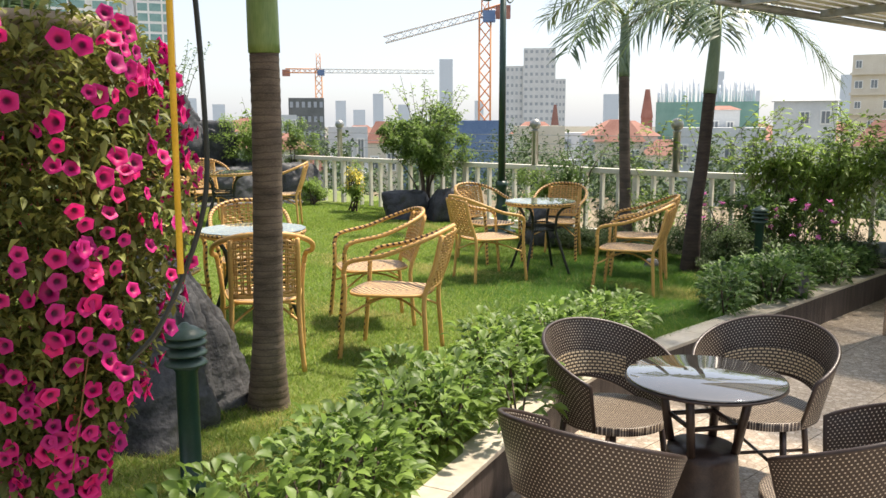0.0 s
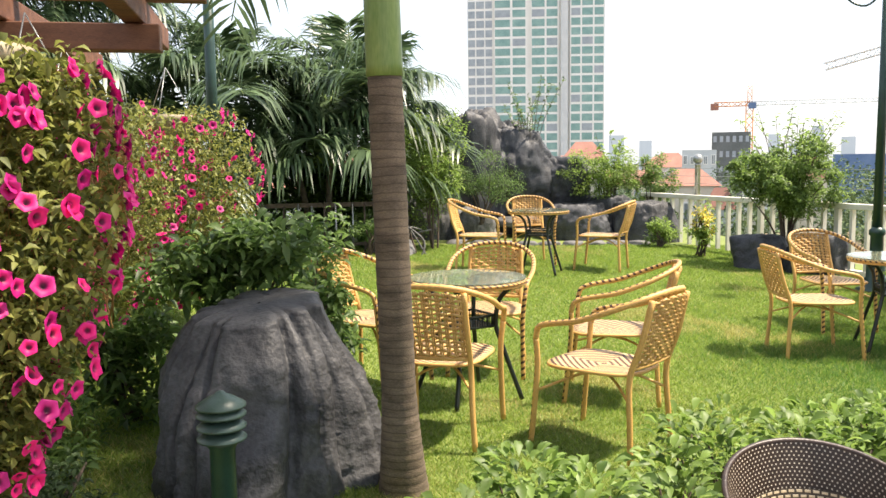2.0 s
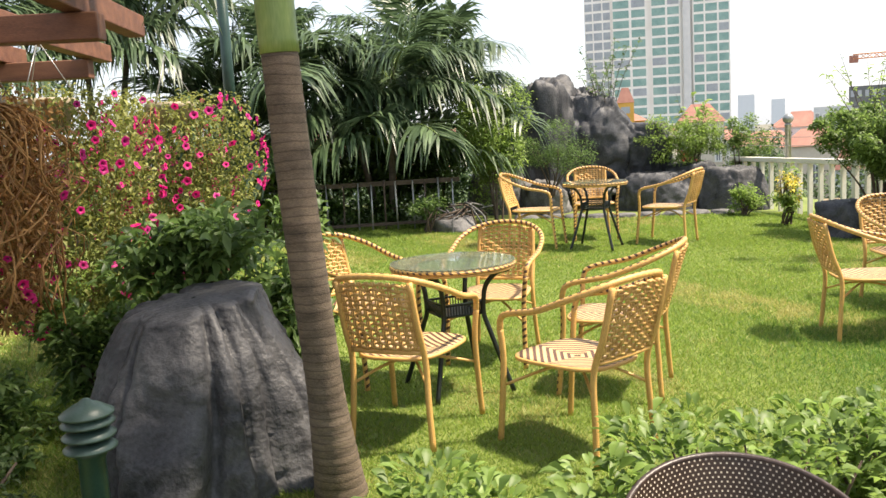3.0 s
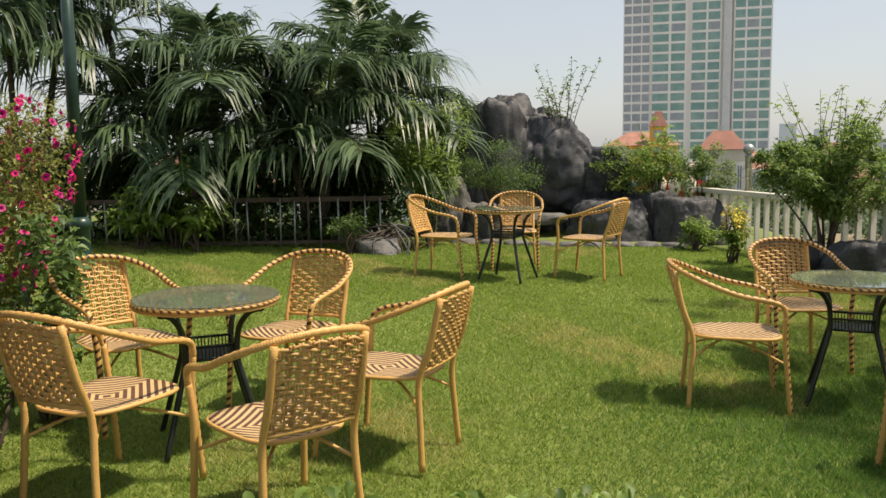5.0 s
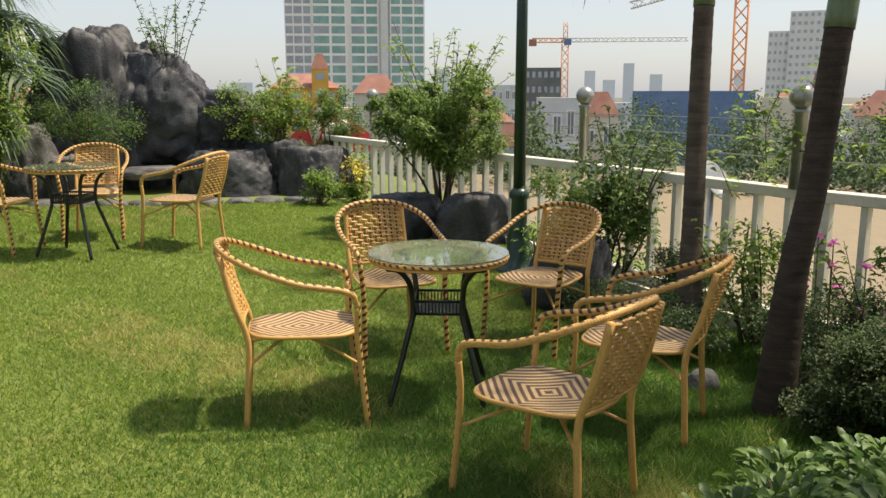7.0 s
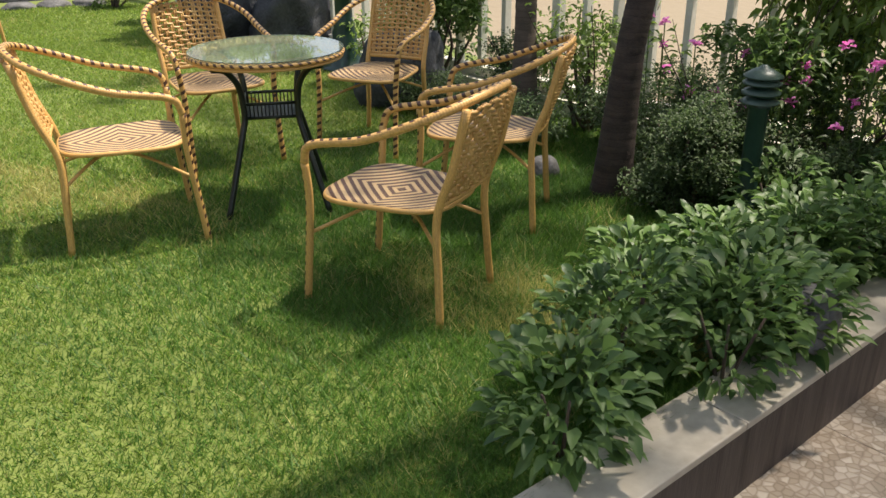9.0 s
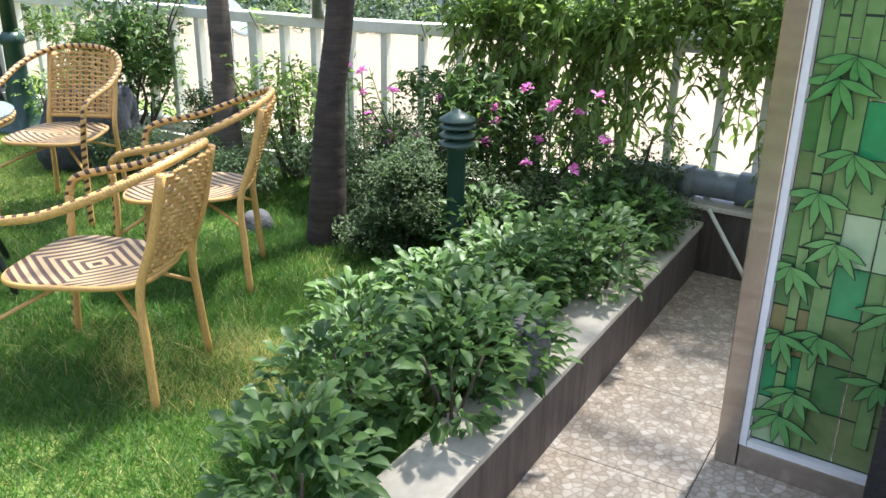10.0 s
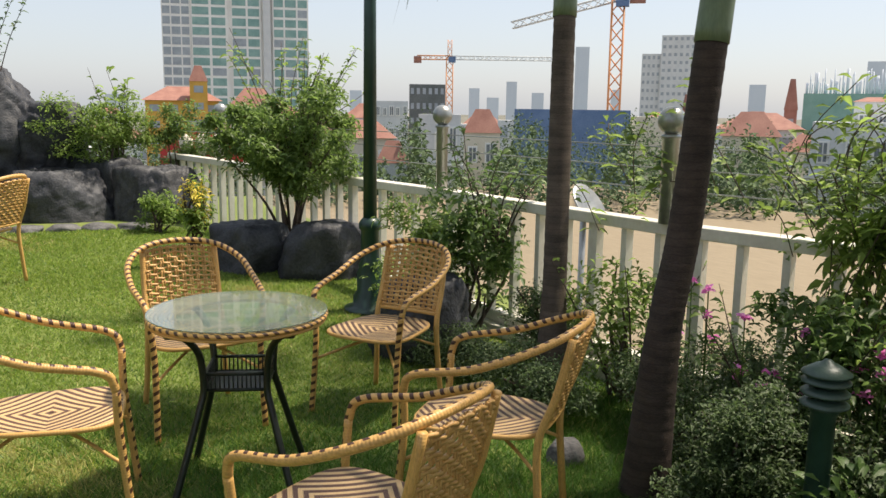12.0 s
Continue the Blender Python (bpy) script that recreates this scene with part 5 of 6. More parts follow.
# ---- city around ----
def build_city():
    g = Mesh().grid([[(x, y, -16.0) for x in np.linspace(-2500, 2500, 12)] for y in np.linspace(-2500, 2500, 12)]).object("ground", speckled("city_ground", (0.07, 0.08, 0.05), (0.22, 0.2, 0.16), 0.02, 0.3, 0.9, 0.0))
    tagged(g, "distant city ground of roofs, streets and trees", "ground", kind="structure")
    r = Mesh().box((7.4, -2, -6), (34, 40, -2.6)).object("neighbouring_roof", speckled("pale_concrete", (0.2, 0.155, 0.092), (0.27, 0.215, 0.135), 1.5, 12, 0.8, 0.1, stretch=(8, 1, 1)), smooth=False)
    tagged(r, "flat cream roof of the house next door", "roof", kind="structure")


def at_bearing(b, d):
    return 2.0 + d * math.sin(radians(b)), 1.2 + d * math.cos(radians(b))


def block(name, b0, b1, d, top, wall, pane, floors, bays, label, roof=None, bottom=-16.0, roof_h=0.0, deep=None, slab=None):
    """A building seen between two bearings at a distance: walls, window rows, roof."""
    (x0, y0), (x1, y1) = at_bearing(b0, d), at_bearing(b1, d)
    w = math.hypot(x1 - x0, y1 - y0)
    ang = math.atan2(y1 - y0, x1 - x0)
    p = thing(name, Matrix.Translation((x0, y0, 0)) @ Matrix.Rotation(ang, 4, "Z"), label, "building")
    dp = deep or w * 0.6
    Mesh().box((0, 0, bottom), (w, dp, top)).object("wall", wall, p, smooth=False)
    fh = (top - max(bottom, -14)) / floors
    gen = random.Random(int(b0 * 100 + d))
    # beyond 130 m dark panes swap to the copy with haze in its colour
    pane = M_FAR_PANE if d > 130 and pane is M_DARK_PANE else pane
    bw = w / bays
    for f in range(floors):
        z = max(bottom, -14) + fh * f
        if pane is not wall and d <= 130:
            for b in range(bays):
                a0, a1, h1 = bw * (b + gen.uniform(0.24, 0.34)), bw * (b + gen.uniform(0.6, 0.74)), gen.uniform(0.66, 0.76)
                if gen.random() < 0.16:
                    continue
                win = Mesh().box((a0 - 0.12, -0.1, z + fh * 0.36 - 0.12), (a1 + 0.12, 0.02, z + fh * h1 + 0.12)).object("window", M_TOWER, p, smooth=False)
                mid = (a0 + a1) / 2
                Mesh().box((a0, -0.14, z + fh * 0.36), (mid - 0.04, -0.05, z + fh * h1)).object("pane", pane, win, smooth=False)
                Mesh().box((mid + 0.04, -0.14, z + fh * 0.36), (a1, -0.05, z + fh * h1)).object("pane", pane, win, smooth=False)
        elif pane is not wall:
            m = Mesh()
            for b in range(bays):
                m.box((bw * (b + 0.24), -0.06, z + fh * 0.34), (bw * (b + 0.76), 0.05, z + fh * 0.74))
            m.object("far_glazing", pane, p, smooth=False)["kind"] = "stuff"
        if slab:
            Mesh().box((-0.2, -0.5, z), (w + 0.2, 0, z + fh * 0.12)).object("balcony", slab, p, smooth=False)
    if roof:
        m = Mesh()
        b0_ = len(m.v)
        o = w * 0.05
        m.v += [(-o, -o, top), (w + o, -o, top), (w + o, dp + o, top), (-o, dp + o, top), (w * 0.3, dp * 0.5, top + roof_h), (w * 0.7, dp * 0.5, top + roof_h)]
        m.f += [(0, 1, 5, 4), (1, 2, 5), (2, 3, 4, 5), (3, 0, 4), (3, 2, 1, 0)]
        m.object("roof", roof, p, smooth=False)
    return p


M_TOWER = speckled("tower_render", (0.78, 0.77, 0.72), (0.88, 0.87, 0.83), 0.2, 2, 0.8, 0.0)
M_TOWER_GLASS = speckled("green_tower_glass", (0.15, 0.3, 0.27), (0.29, 0.45, 0.41), 0.3, 3, 0.15, 0.0)
M_DARK_PANE = speckled("dark_window_pane", (0.13, 0.15, 0.16), (0.26, 0.29, 0.31), 0.5, 3, 0.2, 0.0)
# lighter copy of the window pane, haze painted into its colour
M_FAR_PANE = speckled("haze_tinted_pane", (0.27, 0.31, 0.34), (0.4, 0.44, 0.47), 0.5, 3, 0.3, 0.0)
# pale blue-grey: distance haze painted into the wall colour
M_HAZE_TINT = speckled("haze_tinted_facade", (0.62, 0.68, 0.74), (0.68, 0.73, 0.78), 0.05, 0.5, 0.9, 0.0)
M_CREAM_WALL = speckled("cream_house_wall", (0.62, 0.55, 0.43), (0.74, 0.68, 0.56), 0.6, 6, 0.85, 0.1)
M_WHITE_WALL = speckled("white_house_wall", (0.55, 0.57, 0.57), (0.7, 0.71, 0.7), 0.5, 6, 0.85, 0.1)
M_YELLOW_WALL = speckled("yellow_house_wall", (0.6, 0.33, 0.05), (0.72, 0.43, 0.1), 0.5, 6, 0.8, 0.1)
M_RED_ROOF = speckled("red_tile_roof", (0.27, 0.12, 0.09), (0.4, 0.2, 0.15), 0.8, 9, 0.8, 0.2)
M_GREY_WALL = speckled("grey_house_wall", (0.56, 0.58, 0.58), (0.68, 0.69, 0.68), 0.5, 6, 0.85, 0.1)
M_ORANGE = speckled("orange_crane_paint", (0.62, 0.24, 0.09), (0.74, 0.33, 0.14), 0.3, 2, 0.5, 0.0)
M_DARK_CONCRETE = speckled("dark_concrete", (0.1, 0.115, 0.11), (0.18, 0.195, 0.19), 0.3, 4, 0.9, 0.1)
M_BLUE_NET = speckled("blue_site_net", (0.09, 0.16, 0.3), (0.16, 0.24, 0.4), 0.4, 4, 0.8, 0.0)
M_GREEN_NET = speckled("green_site_net", (0.16, 0.32, 0.27), (0.24, 0.42, 0.36), 0.4, 4, 0.8, 0.0)
M_FAR_TREE = leafy("far_tree_leaf", (0.022, 0.048, 0.02), (0.075, 0.12, 0.045), 0.15, 0.8)

build_city()


def tower():
    x, y = at_bearing(12.8, 280)
    x1, y1 = at_bearing(22.0, 280)
    w = math.hypot(x1 - x, y1 - y)
    p = thing("apartment_tower", Matrix.Translation((x, y, 0)) @ Matrix.Rotation(math.atan2(y1 - y, x1 - x), 4, "Z"), "pale high-rise apartment tower with green glass window bands", "building")
    Mesh().box((0, 1.5, -16), (w, 24, 104)).object("wall", M_TOWER, p, smooth=False)
    bays = [(0.0, 0.19, 1.3, 3, M_TOWER), (0.2, 0.44, 0.6, 2, M_TOWER), (0.47, 0.67, 0.9, 2, M_TOWER), (0.75, 1.0, 0.3, 3, M_TOWER)]
    for a, b, d, cols, mat in bays:
        Mesh().box((a * w, d, -16), (b * w, 2.0, 103)).object("bay", mat, p, smooth=False)
    Mesh().box((0.685 * w, -0.4, -16), (0.735 * w, 2.0, 106)).object("pier", M_GREY_WALL, p, smooth=False)
    for f in range(36):
        z = -8 + 3.1 * f
        for a, b, d, cols, mat in bays:
            cw = (b - a) * w / cols
            for c in range(cols):
                wide = 0.92 if (c + cols) % 2 == 0 else 0.78
                x0 = a * w + cw * (c + 0.5 - wide / 2)
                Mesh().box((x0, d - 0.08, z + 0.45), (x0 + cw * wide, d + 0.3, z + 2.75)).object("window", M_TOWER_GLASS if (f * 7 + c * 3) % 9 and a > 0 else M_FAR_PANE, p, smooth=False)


def crane(x, y, top, jib_z, fore, aft, bearing, mast_w, tilt, label):
    p = thing("tower_crane", Matrix.Translation((x, y, 0)) @ Matrix.Rotation(radians(bearing), 4, "Z"), label, "crane")

    def lattice(a, b, wide, r):
        m = Mesh()
        a, b = Vector(a), Vector(b)
        d = (b - a)
        ln = d.length
        d.normalize()
        s = d.cross(Vector((0, 1, 0.01))).normalized()
        u = s.cross(d)
        cs = [s * wide / 2 + u * wide / 2, -s * wide / 2 + u * wide / 2, -s * wide / 2 - u * wide / 2, s * wide / 2 - u * wide / 2]
        for c in cs:
            m.tube([a + c, b + c], r, 4)
        n = max(2, int(ln / (wide * 1.2)))
        for i in range(n):
            for k in range(4):
                c0, c1 = (cs[k], cs[(k + 1) % 4]) if i % 2 else (cs[(k + 1) % 4], cs[k])
                m.tube([a + d * ln * i / n + c0, a + d * ln * (i + 1) / n + c1], r * 0.7, 4)
        return m

    lattice((0, 0, -16), (0, 0, jib_z), mast_w, mast_w * 0.09).object("mast", M_ORANGE, p)
    lattice((0, 0, jib_z), (0, 0, top), mast_w * 0.6, mast_w * 0.06).object("head", M_ORANGE, p)
    lattice((0, 0, jib_z), (fore, 0, jib_z + tilt), mast_w * 0.55, mast_w * 0.055).object("jib", M_WHITE_WALL, p)
    lattice((0, 0, jib_z), (-aft, 0, jib_z - tilt * 0.2), mast_w * 0.6, mast_w * 0.07).object("counter_jib", M_ORANGE, p)
    Mesh().box((-aft - 1.5, -1, jib_z - 2.5 - tilt * 0.2), (-aft + 2, 1, jib_z + 0.5 - tilt * 0.2)).object("counterweight", M_RED_ROOF, p, smooth=False)
    Mesh().box((-0.5, -mast_w * 0.8, jib_z - 2.2), (mast_w * 0.9, -mast_w * 0.1, jib_z + 0.4)).object("cab", M_BLUE_NET, p, smooth=False)


tower()
x, y = at_bearing(31.3, 395)
crane(x, y, 33, 25, 54, 15, -31.3, 3.0, 0.0, "orange tower crane with a long level jib on the skyline")
x, y = at_bearing(42.25, 200)
crane(x, y, 32, 27, -24, -4, -43.2, 2.7, -6.0, "red-orange tower crane with a tilted pale jib")

block("house", 11.75, 16.3, 150, 2.4, M_YELLOW_WALL, M_DARK_PANE, 6, 4, "yellow house with red tiled hip roof", M_RED_ROOF, roof_h=2.4)
block("house", 14.5, 15.6, 149, 5.6, M_YELLOW_WALL, M_DARK_PANE, 7, 1, "yellow stair tower with small red roof", M_RED_ROOF, roof_h=2.6)
block("house", 17.4, 20.4, 55, 1.5, M_CREAM_WALL, M_DARK_PANE, 4, 4, "cream house with red tiled hip roof", M_RED_ROOF, roof_h=1.2)
block("house", 13.0, 17.0, 45, -2.0, M_CREAM_WALL, M_DARK_PANE, 4, 3, "pale yellow house seen over the railing", M_RED_ROOF, roof_h=1.2)
block("house", 24.0, 28.0, 54, -0.3, M_CREAM_WALL, M_DARK_PANE, 4, 3, "cream house with broad red hip roof", M_RED_ROOF, roof_h=1.1)
block("house", 26.9, 29.0, 50, -1.6, M_WHITE_WALL, M_DARK_PANE, 3, 2, "white gabled wing with small red roof", M_RED_ROOF, roof_h=1.3)
block("house", 26.5, 28.7, 110, 2.5, M_WHITE_WALL, M_DARK_PANE, 6, 5, "white house with flat roof", None)
block("house", 29.6, 32.4, 58, 1.2, M_WHITE_WALL, M_DARK_PANE, 4, 3, "grey-white four-storey house with balconies", None, slab=M_WHITE_WALL)
block("house", 32.6, 35.0, 66, -0.2, M_CREAM_WALL, M_DARK_PANE, 4, 2, "cream house with red roof", M_RED_ROOF, roof_h=1.8)
block("building", 28.7, 31.1, 170, 6.4, M_DARK_CONCRETE, M_DARK_PANE, 7, 6, "dark unfinished concrete building beside a crane", None)
block("building_site", 35.8, 43.4, 120, 1.75, M_BLUE_NET, M_BLUE_NET, 3, 8, "building site wrapped in blue netting", None)
block("house", 43.8, 47.4, 105, 1.0, M_CREAM_WALL, M_CREAM_WALL, 3, 4, "plain cream flat-roofed block", None)
block("apartment_building", 43.9, 45.1, 352, 24.5, M_GREY_WALL, M_DARK_PANE, 12, 4, "grey-white apartment building with many balconies", None)
block("apartment_building", 45.1, 47.25, 350, 31.5, M_GREY_WALL, M_DARK_PANE, 15, 6, "grey-white stepped apartment building", None)
block("apartment_building", 47.25, 47.95, 350, 19, M_GREY_WALL, M_DARK_PANE, 11, 3, "lower wing of the grey-white apartment building", None)
block("house", 49.2, 52.6, 75, -0.3, M_CREAM_WALL, M_DARK_PANE, 4, 3, "cream house with red tiled roof", M_RED_ROOF, roof_h=2.0)
block("spire", 46.6, 47.1, 130, 1.0, M_CREAM_WALL, M_DARK_PANE, 3, 1, "small cream turret with pointed red roof", M_RED_ROOF, roof_h=3.2)
block("spire", 52.75, 53.5, 150, 2.2, M_RED_ROOF, M_DARK_PANE, 3, 1, "brick church tower with pointed red spire", M_RED_ROOF, roof_h=5.0)
block("house", 54.4, 60.5, 58, 1.1, M_WHITE_WALL, M_DARK_PANE, 4, 4, "white villa with dark barred windows", None, slab=M_WHITE_WALL)
block("house", 56.6, 58.8, 62, 2.4, M_WHITE_WALL, M_DARK_PANE, 5, 2, "white roof storey with red tiled awning", M_RED_ROOF, roof_h=0.3)

block("building_site", 53.8, 60.3, 200, 6.0, M_GREEN_NET, M_GREEN_NET, 3, 8, "rooftop building site behind green netting", None)
block("house", 61.0, 64.9, 72, 3.2, M_WHITE_WALL, M_DARK_PANE, 6, 3, "tall pale house with gabled roof", M_GREY_WALL, roof_h=1.6)
block("apartment_building", 65.6, 69.8, 125, 10.5, M_CREAM_WALL, M_DARK_PANE, 9, 5, "pinkish cream apartment building with balconies", None, slab=M_CREAM_WALL)
block("house", 65.9, 70.0, 52, 0.0, M_CREAM_WALL, M_DARK_PANE, 4, 4, "cream house with broad red roof", M_RED_ROOF, roof_h=1.6)
block("house", 70.2, 73.5, 60, 0.6, M_CREAM_WALL, M_DARK_PANE, 4, 3, "cream house with round attic window", M_RED_ROOF, roof_h=1.2)
block("apartment_building", 72.7, 75.7, 110, 9.5, M_GREY_WALL, M_DARK_PANE, 8, 4, "grey concrete apartment building", None)
block("house", 75.9, 82.0, 60, 4.2, M_WHITE_WALL, M_DARK_PANE, 6, 5, "pale house seen above the vine", None)
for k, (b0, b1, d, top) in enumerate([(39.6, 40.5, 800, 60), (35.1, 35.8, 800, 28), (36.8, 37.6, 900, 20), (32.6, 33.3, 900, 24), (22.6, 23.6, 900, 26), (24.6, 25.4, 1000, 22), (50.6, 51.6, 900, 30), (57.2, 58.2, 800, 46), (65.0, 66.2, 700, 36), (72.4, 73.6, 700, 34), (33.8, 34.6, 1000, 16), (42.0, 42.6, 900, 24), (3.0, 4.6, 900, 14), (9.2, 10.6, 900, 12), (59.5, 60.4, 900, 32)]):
    block("tower_block", b0, b1, d, top, M_HAZE_TINT, M_HAZE_TINT, 10, 4, "tower block on the skyline, tinted blue-grey for haze", None)
def rebar_posts():
    """Bare columns and props standing above the green netting."""
    gen = random.Random(31)
    for k in range(46):
        x, y = at_bearing(54.0 + 6.2 * k / 46 + gen.uniform(-0.05, 0.05), 203)
        # the posts wear the same painted haze colour
        m = Mesh().tube([(x, y, 5.9), (x, y, 8.0 + gen.uniform(0, 3.4))], 0.13 if k % 4 else 0.3, 5).object("site_post", M_HAZE_TINT)
        tagged(m, "slim bare post standing on the building site", "post", "posts on the building site")


rebar_posts()
g = np.random.default_rng(77)
for k in range(190):
    b = g.uniform(-32, 92)
    d = g.uniform(131, 330) if k < 90 else g.uniform(131, 230)
    if 12 < b < 23 and d > 200:
        continue
    wide = g.uniform(7, 15) / d * 57.3
    wall = (M_CREAM_WALL, M_WHITE_WALL, M_GREY_WALL)[k % 3]
    block("house", b, b + wide, d, g.uniform(-6, 0.5), wall, M_DARK_PANE, 3, 3, "small city house among trees", M_RED_ROOF if k % 2 else None, roof_h=2.5)


def far_trees():
    n = 120000
    b = g.uniform(-30, 95, n)
    d = 36 + 16 * g.uniform(0, 1, n) + 60 * (g.uniform(0, 1, n) < 0.4) * g.uniform(0.2, 1, n)
    hump = np.sin(b * 0.9) + 0.7 * np.sin(b * 2.3 + d * 0.2) + 0.5 * np.sin(b * 5.1)
    z = -16 + (14.3 + 1.2 * hump + 0.02 * (d - 36)) * g.uniform(0, 1, n) ** 0.22
    pts = np.stack([2 + d * np.sin(np.radians(b)), 1.2 + d * np.cos(np.radians(b)), z], 1)
    ob = leaf_object("city_trees", pts, 0.34, M_FAR_TREE, aspect=0.6)
    tagged(ob, "belt of leafy green treetops between the houses", "trees", kind="stuff")


far_trees()


def red_sign():
    p = thing("advertising_sign", pose(13.2, 42.0, -1.35, 0, 0, -15), "curved red shop sign with pale cone shapes", "sign")
    rows = [[(4.0 * u - 1.6, 0.3 * (2 * u - 1) ** 2, 1.7 * v * math.sin(math.pi * (0.15 + 0.7 * u))) for u in np.linspace(0, 1, 14)] for v in (0, 1)]
    Mesh().grid(rows).grid([[(a, b + 0.15, c) for a, b, c in reversed(r)] for r in rows]).object("panel", speckled("red_sign_paint", (0.5, 0.03, 0.03), (0.62, 0.06, 0.05), 1, 9, 0.5, 0.0), p)
    for k in range(3):
        Mesh().lathe([(0.05, 0.3), (0.3, 1.0), (0.34, 1.3), (0.1, 1.6)], 12, (-0.4 + 0.7 * k, -0.35)).object("cone_shape", M_CREAM_WALL, p)


red_sign()


def satellite_dish():
    p = thing("satellite_dish", pose(9.45, 9.6, 0.38, 55, 0, 20), "grey satellite dish on a short mast", "dish")
    Mesh().lathe([(0.02, 0.0), (0.16, 0.025), (0.29, 0.085), (0.29, 0.1), (0.15, 0.04), (0.02, 0.02)], 24).object("dish", M_STEEL_POST, p)
    m = Mesh().tube([(9.45, 9.6, 0.38), (9.45, 9.62, -2.6)], 0.04, 8).object("dish_mast", M_STEEL_POST)
    tagged(m, "grey steel mast under the satellite dish", "mast")


satellite_dish()


# ---- hanging petunias ----
def petunia_basket(x, y, top, low, rad, flowers, leaves, seed, label, dry=0.0, pot=0.17, taper=0.0):
    p = thing("hanging_basket", pose(x, y, 0), label, "hanging flowers", "hanging petunia baskets")
    g = np.random.default_rng(seed)
    Mesh().lathe([(pot * 0.7, top - pot), (pot * 0.93, top - 0.04), (pot, top - 0.03), (pot, top + 0.01), (pot * 0.93, top + 0.01), (pot * 0.5, top - 0.06)], 24).object("pot", M_POT, p, "weathered beige plastic pot")
    h = top - low

    def skin(n, depth):
        s = 0.04 + 0.96 * g.uniform(0, 1, n) ** 1.1 if pot > 0.2 else g.uniform(0, 1, n) ** 0.85
        a = g.uniform(0, 2 * math.pi, n)
        prof = rad * np.clip(np.sin(np.pi * np.clip(0.24 + 0.7 * s, 0, 1)), 0.05, 1) ** 0.6 * (1 - taper * s ** 2.2) * (1 + 0.18 * np.sin(a * 3 + s * 5))
        r = prof * (1 - depth * g.uniform(0, 1, n))
        return np.stack([r * np.cos(a), r * np.sin(a), top + 0.06 - h * s + 0.02 * g.normal(size=n)], 1), a

    pts, a = skin(leaves, 0.5)
    leaf_object("leaves", pts, 0.034, M_DRY if dry > 0.5 else M_PETUNIA_LEAF, p, aspect=0.55, up=-0.1)
    st = Mesh()
    for k in range(24 if dry < 0.5 else 150):
        w = g.uniform(0, 2 * math.pi)
        z1 = top - h * g.uniform(0.4, 1.0)
        r = rad * (g.uniform(0.4, 0.7) if dry < 0.5 else g.uniform(0.5, 0.98))
        curl = [(r * math.cos(w + g.normal() * (0.2 + 0.25 * dry)), r * math.sin(w + g.normal() * (0.2 + 0.25 * dry)), top - 0.12 + (z1 - top + 0.12) * q) for q in ((0.3, 0.5, 0.7) if dry > 0.5 else (0.5,))]
        st.tube(curve_through([(0.1 * math.cos(w), 0.1 * math.sin(w), top), (r * 0.8 * math.cos(w + 0.1), r * 0.8 * math.sin(w + 0.1), top - 0.1)] + curl + [(r * 0.92 * math.cos(w + g.normal() * 0.3 * dry), r * 0.92 * math.sin(w), z1)], 3), 0.0022 if dry < 0.5 else 0.0045, 4)
    st.object("trailing_stem", M_DRY, p, "dry trailing stems")["kind"] = "stuff"
    if flowers:
        c, a = skin(flowers, 0.06)
        n = flowers
        out = np.stack([np.cos(a), np.sin(a), np.full(n, 0.05)], 1) + g.normal(size=(n, 3)) * 0.35
        out /= np.linalg.norm(out, axis=1)[:, None]
        c = c + out * 0.035
        s1 = np.cross(out, [0, 0, 1.0])
        s1 /= np.linalg.norm(s1, axis=1)[:, None]
        s2 = np.cross(out, s1)
        R = g.uniform(0.018, 0.031, n)[:, None]
        k = 15
        rings = [c - out * R * 0.75]
        uvs = [np.full((n,), 0.0)]
        for rr, dz, u in ((0.3, -0.28, 0.3), (0.72, 0.02, 0.7), (1.0, -0.04, 1.0)):
            for j in range(k):
                w = 2 * math.pi * j / k
                rl = rr * (1 + (0.1 * math.cos(5 * w) if rr > 0.5 else 0))
                wav = dz + (0.09 * math.sin(5 * w + 1) if rr > 0.9 else 0)
                rings.append(c + s1 * R * rl * math.cos(w) + s2 * R * rl * math.sin(w) + out * R * wav)
                uvs.append(np.full((n,), u))
        m = len(rings)
        v = np.stack(rings, 1).reshape(-1, 3)
        uv = np.stack([np.stack(uvs, 1).reshape(-1), np.zeros(n * m)], 1)
        loc = []
        for j in range(k):
            j2 = (j + 1) % k
            loc.append((0, 1 + j, 1 + j2))
            for q in (0, 1):
                o, o2 = 1 + q * k, 1 + (q + 1) * k
                loc += [(o + j, o2 + j, o2 + j2), (o + j, o2 + j2, o + j2)]
        loc = np.array(loc)
        tris = (np.arange(n)[:, None, None] * m + loc[None]).reshape(-1, 3)
        raw_object("blossoms", v, tris, M_PETUNIA, p, "magenta trumpet petunias with dark throats", uv=uv, smooth=True)
    for w in (0.3, 2.4, 4.5):
        Mesh().tube([(0.19 * math.cos(w), 0.19 * math.sin(w), top), (0, 0, 2.2)], 0.003, 5).object("hanger_chain", M_STEEL_POST, p)


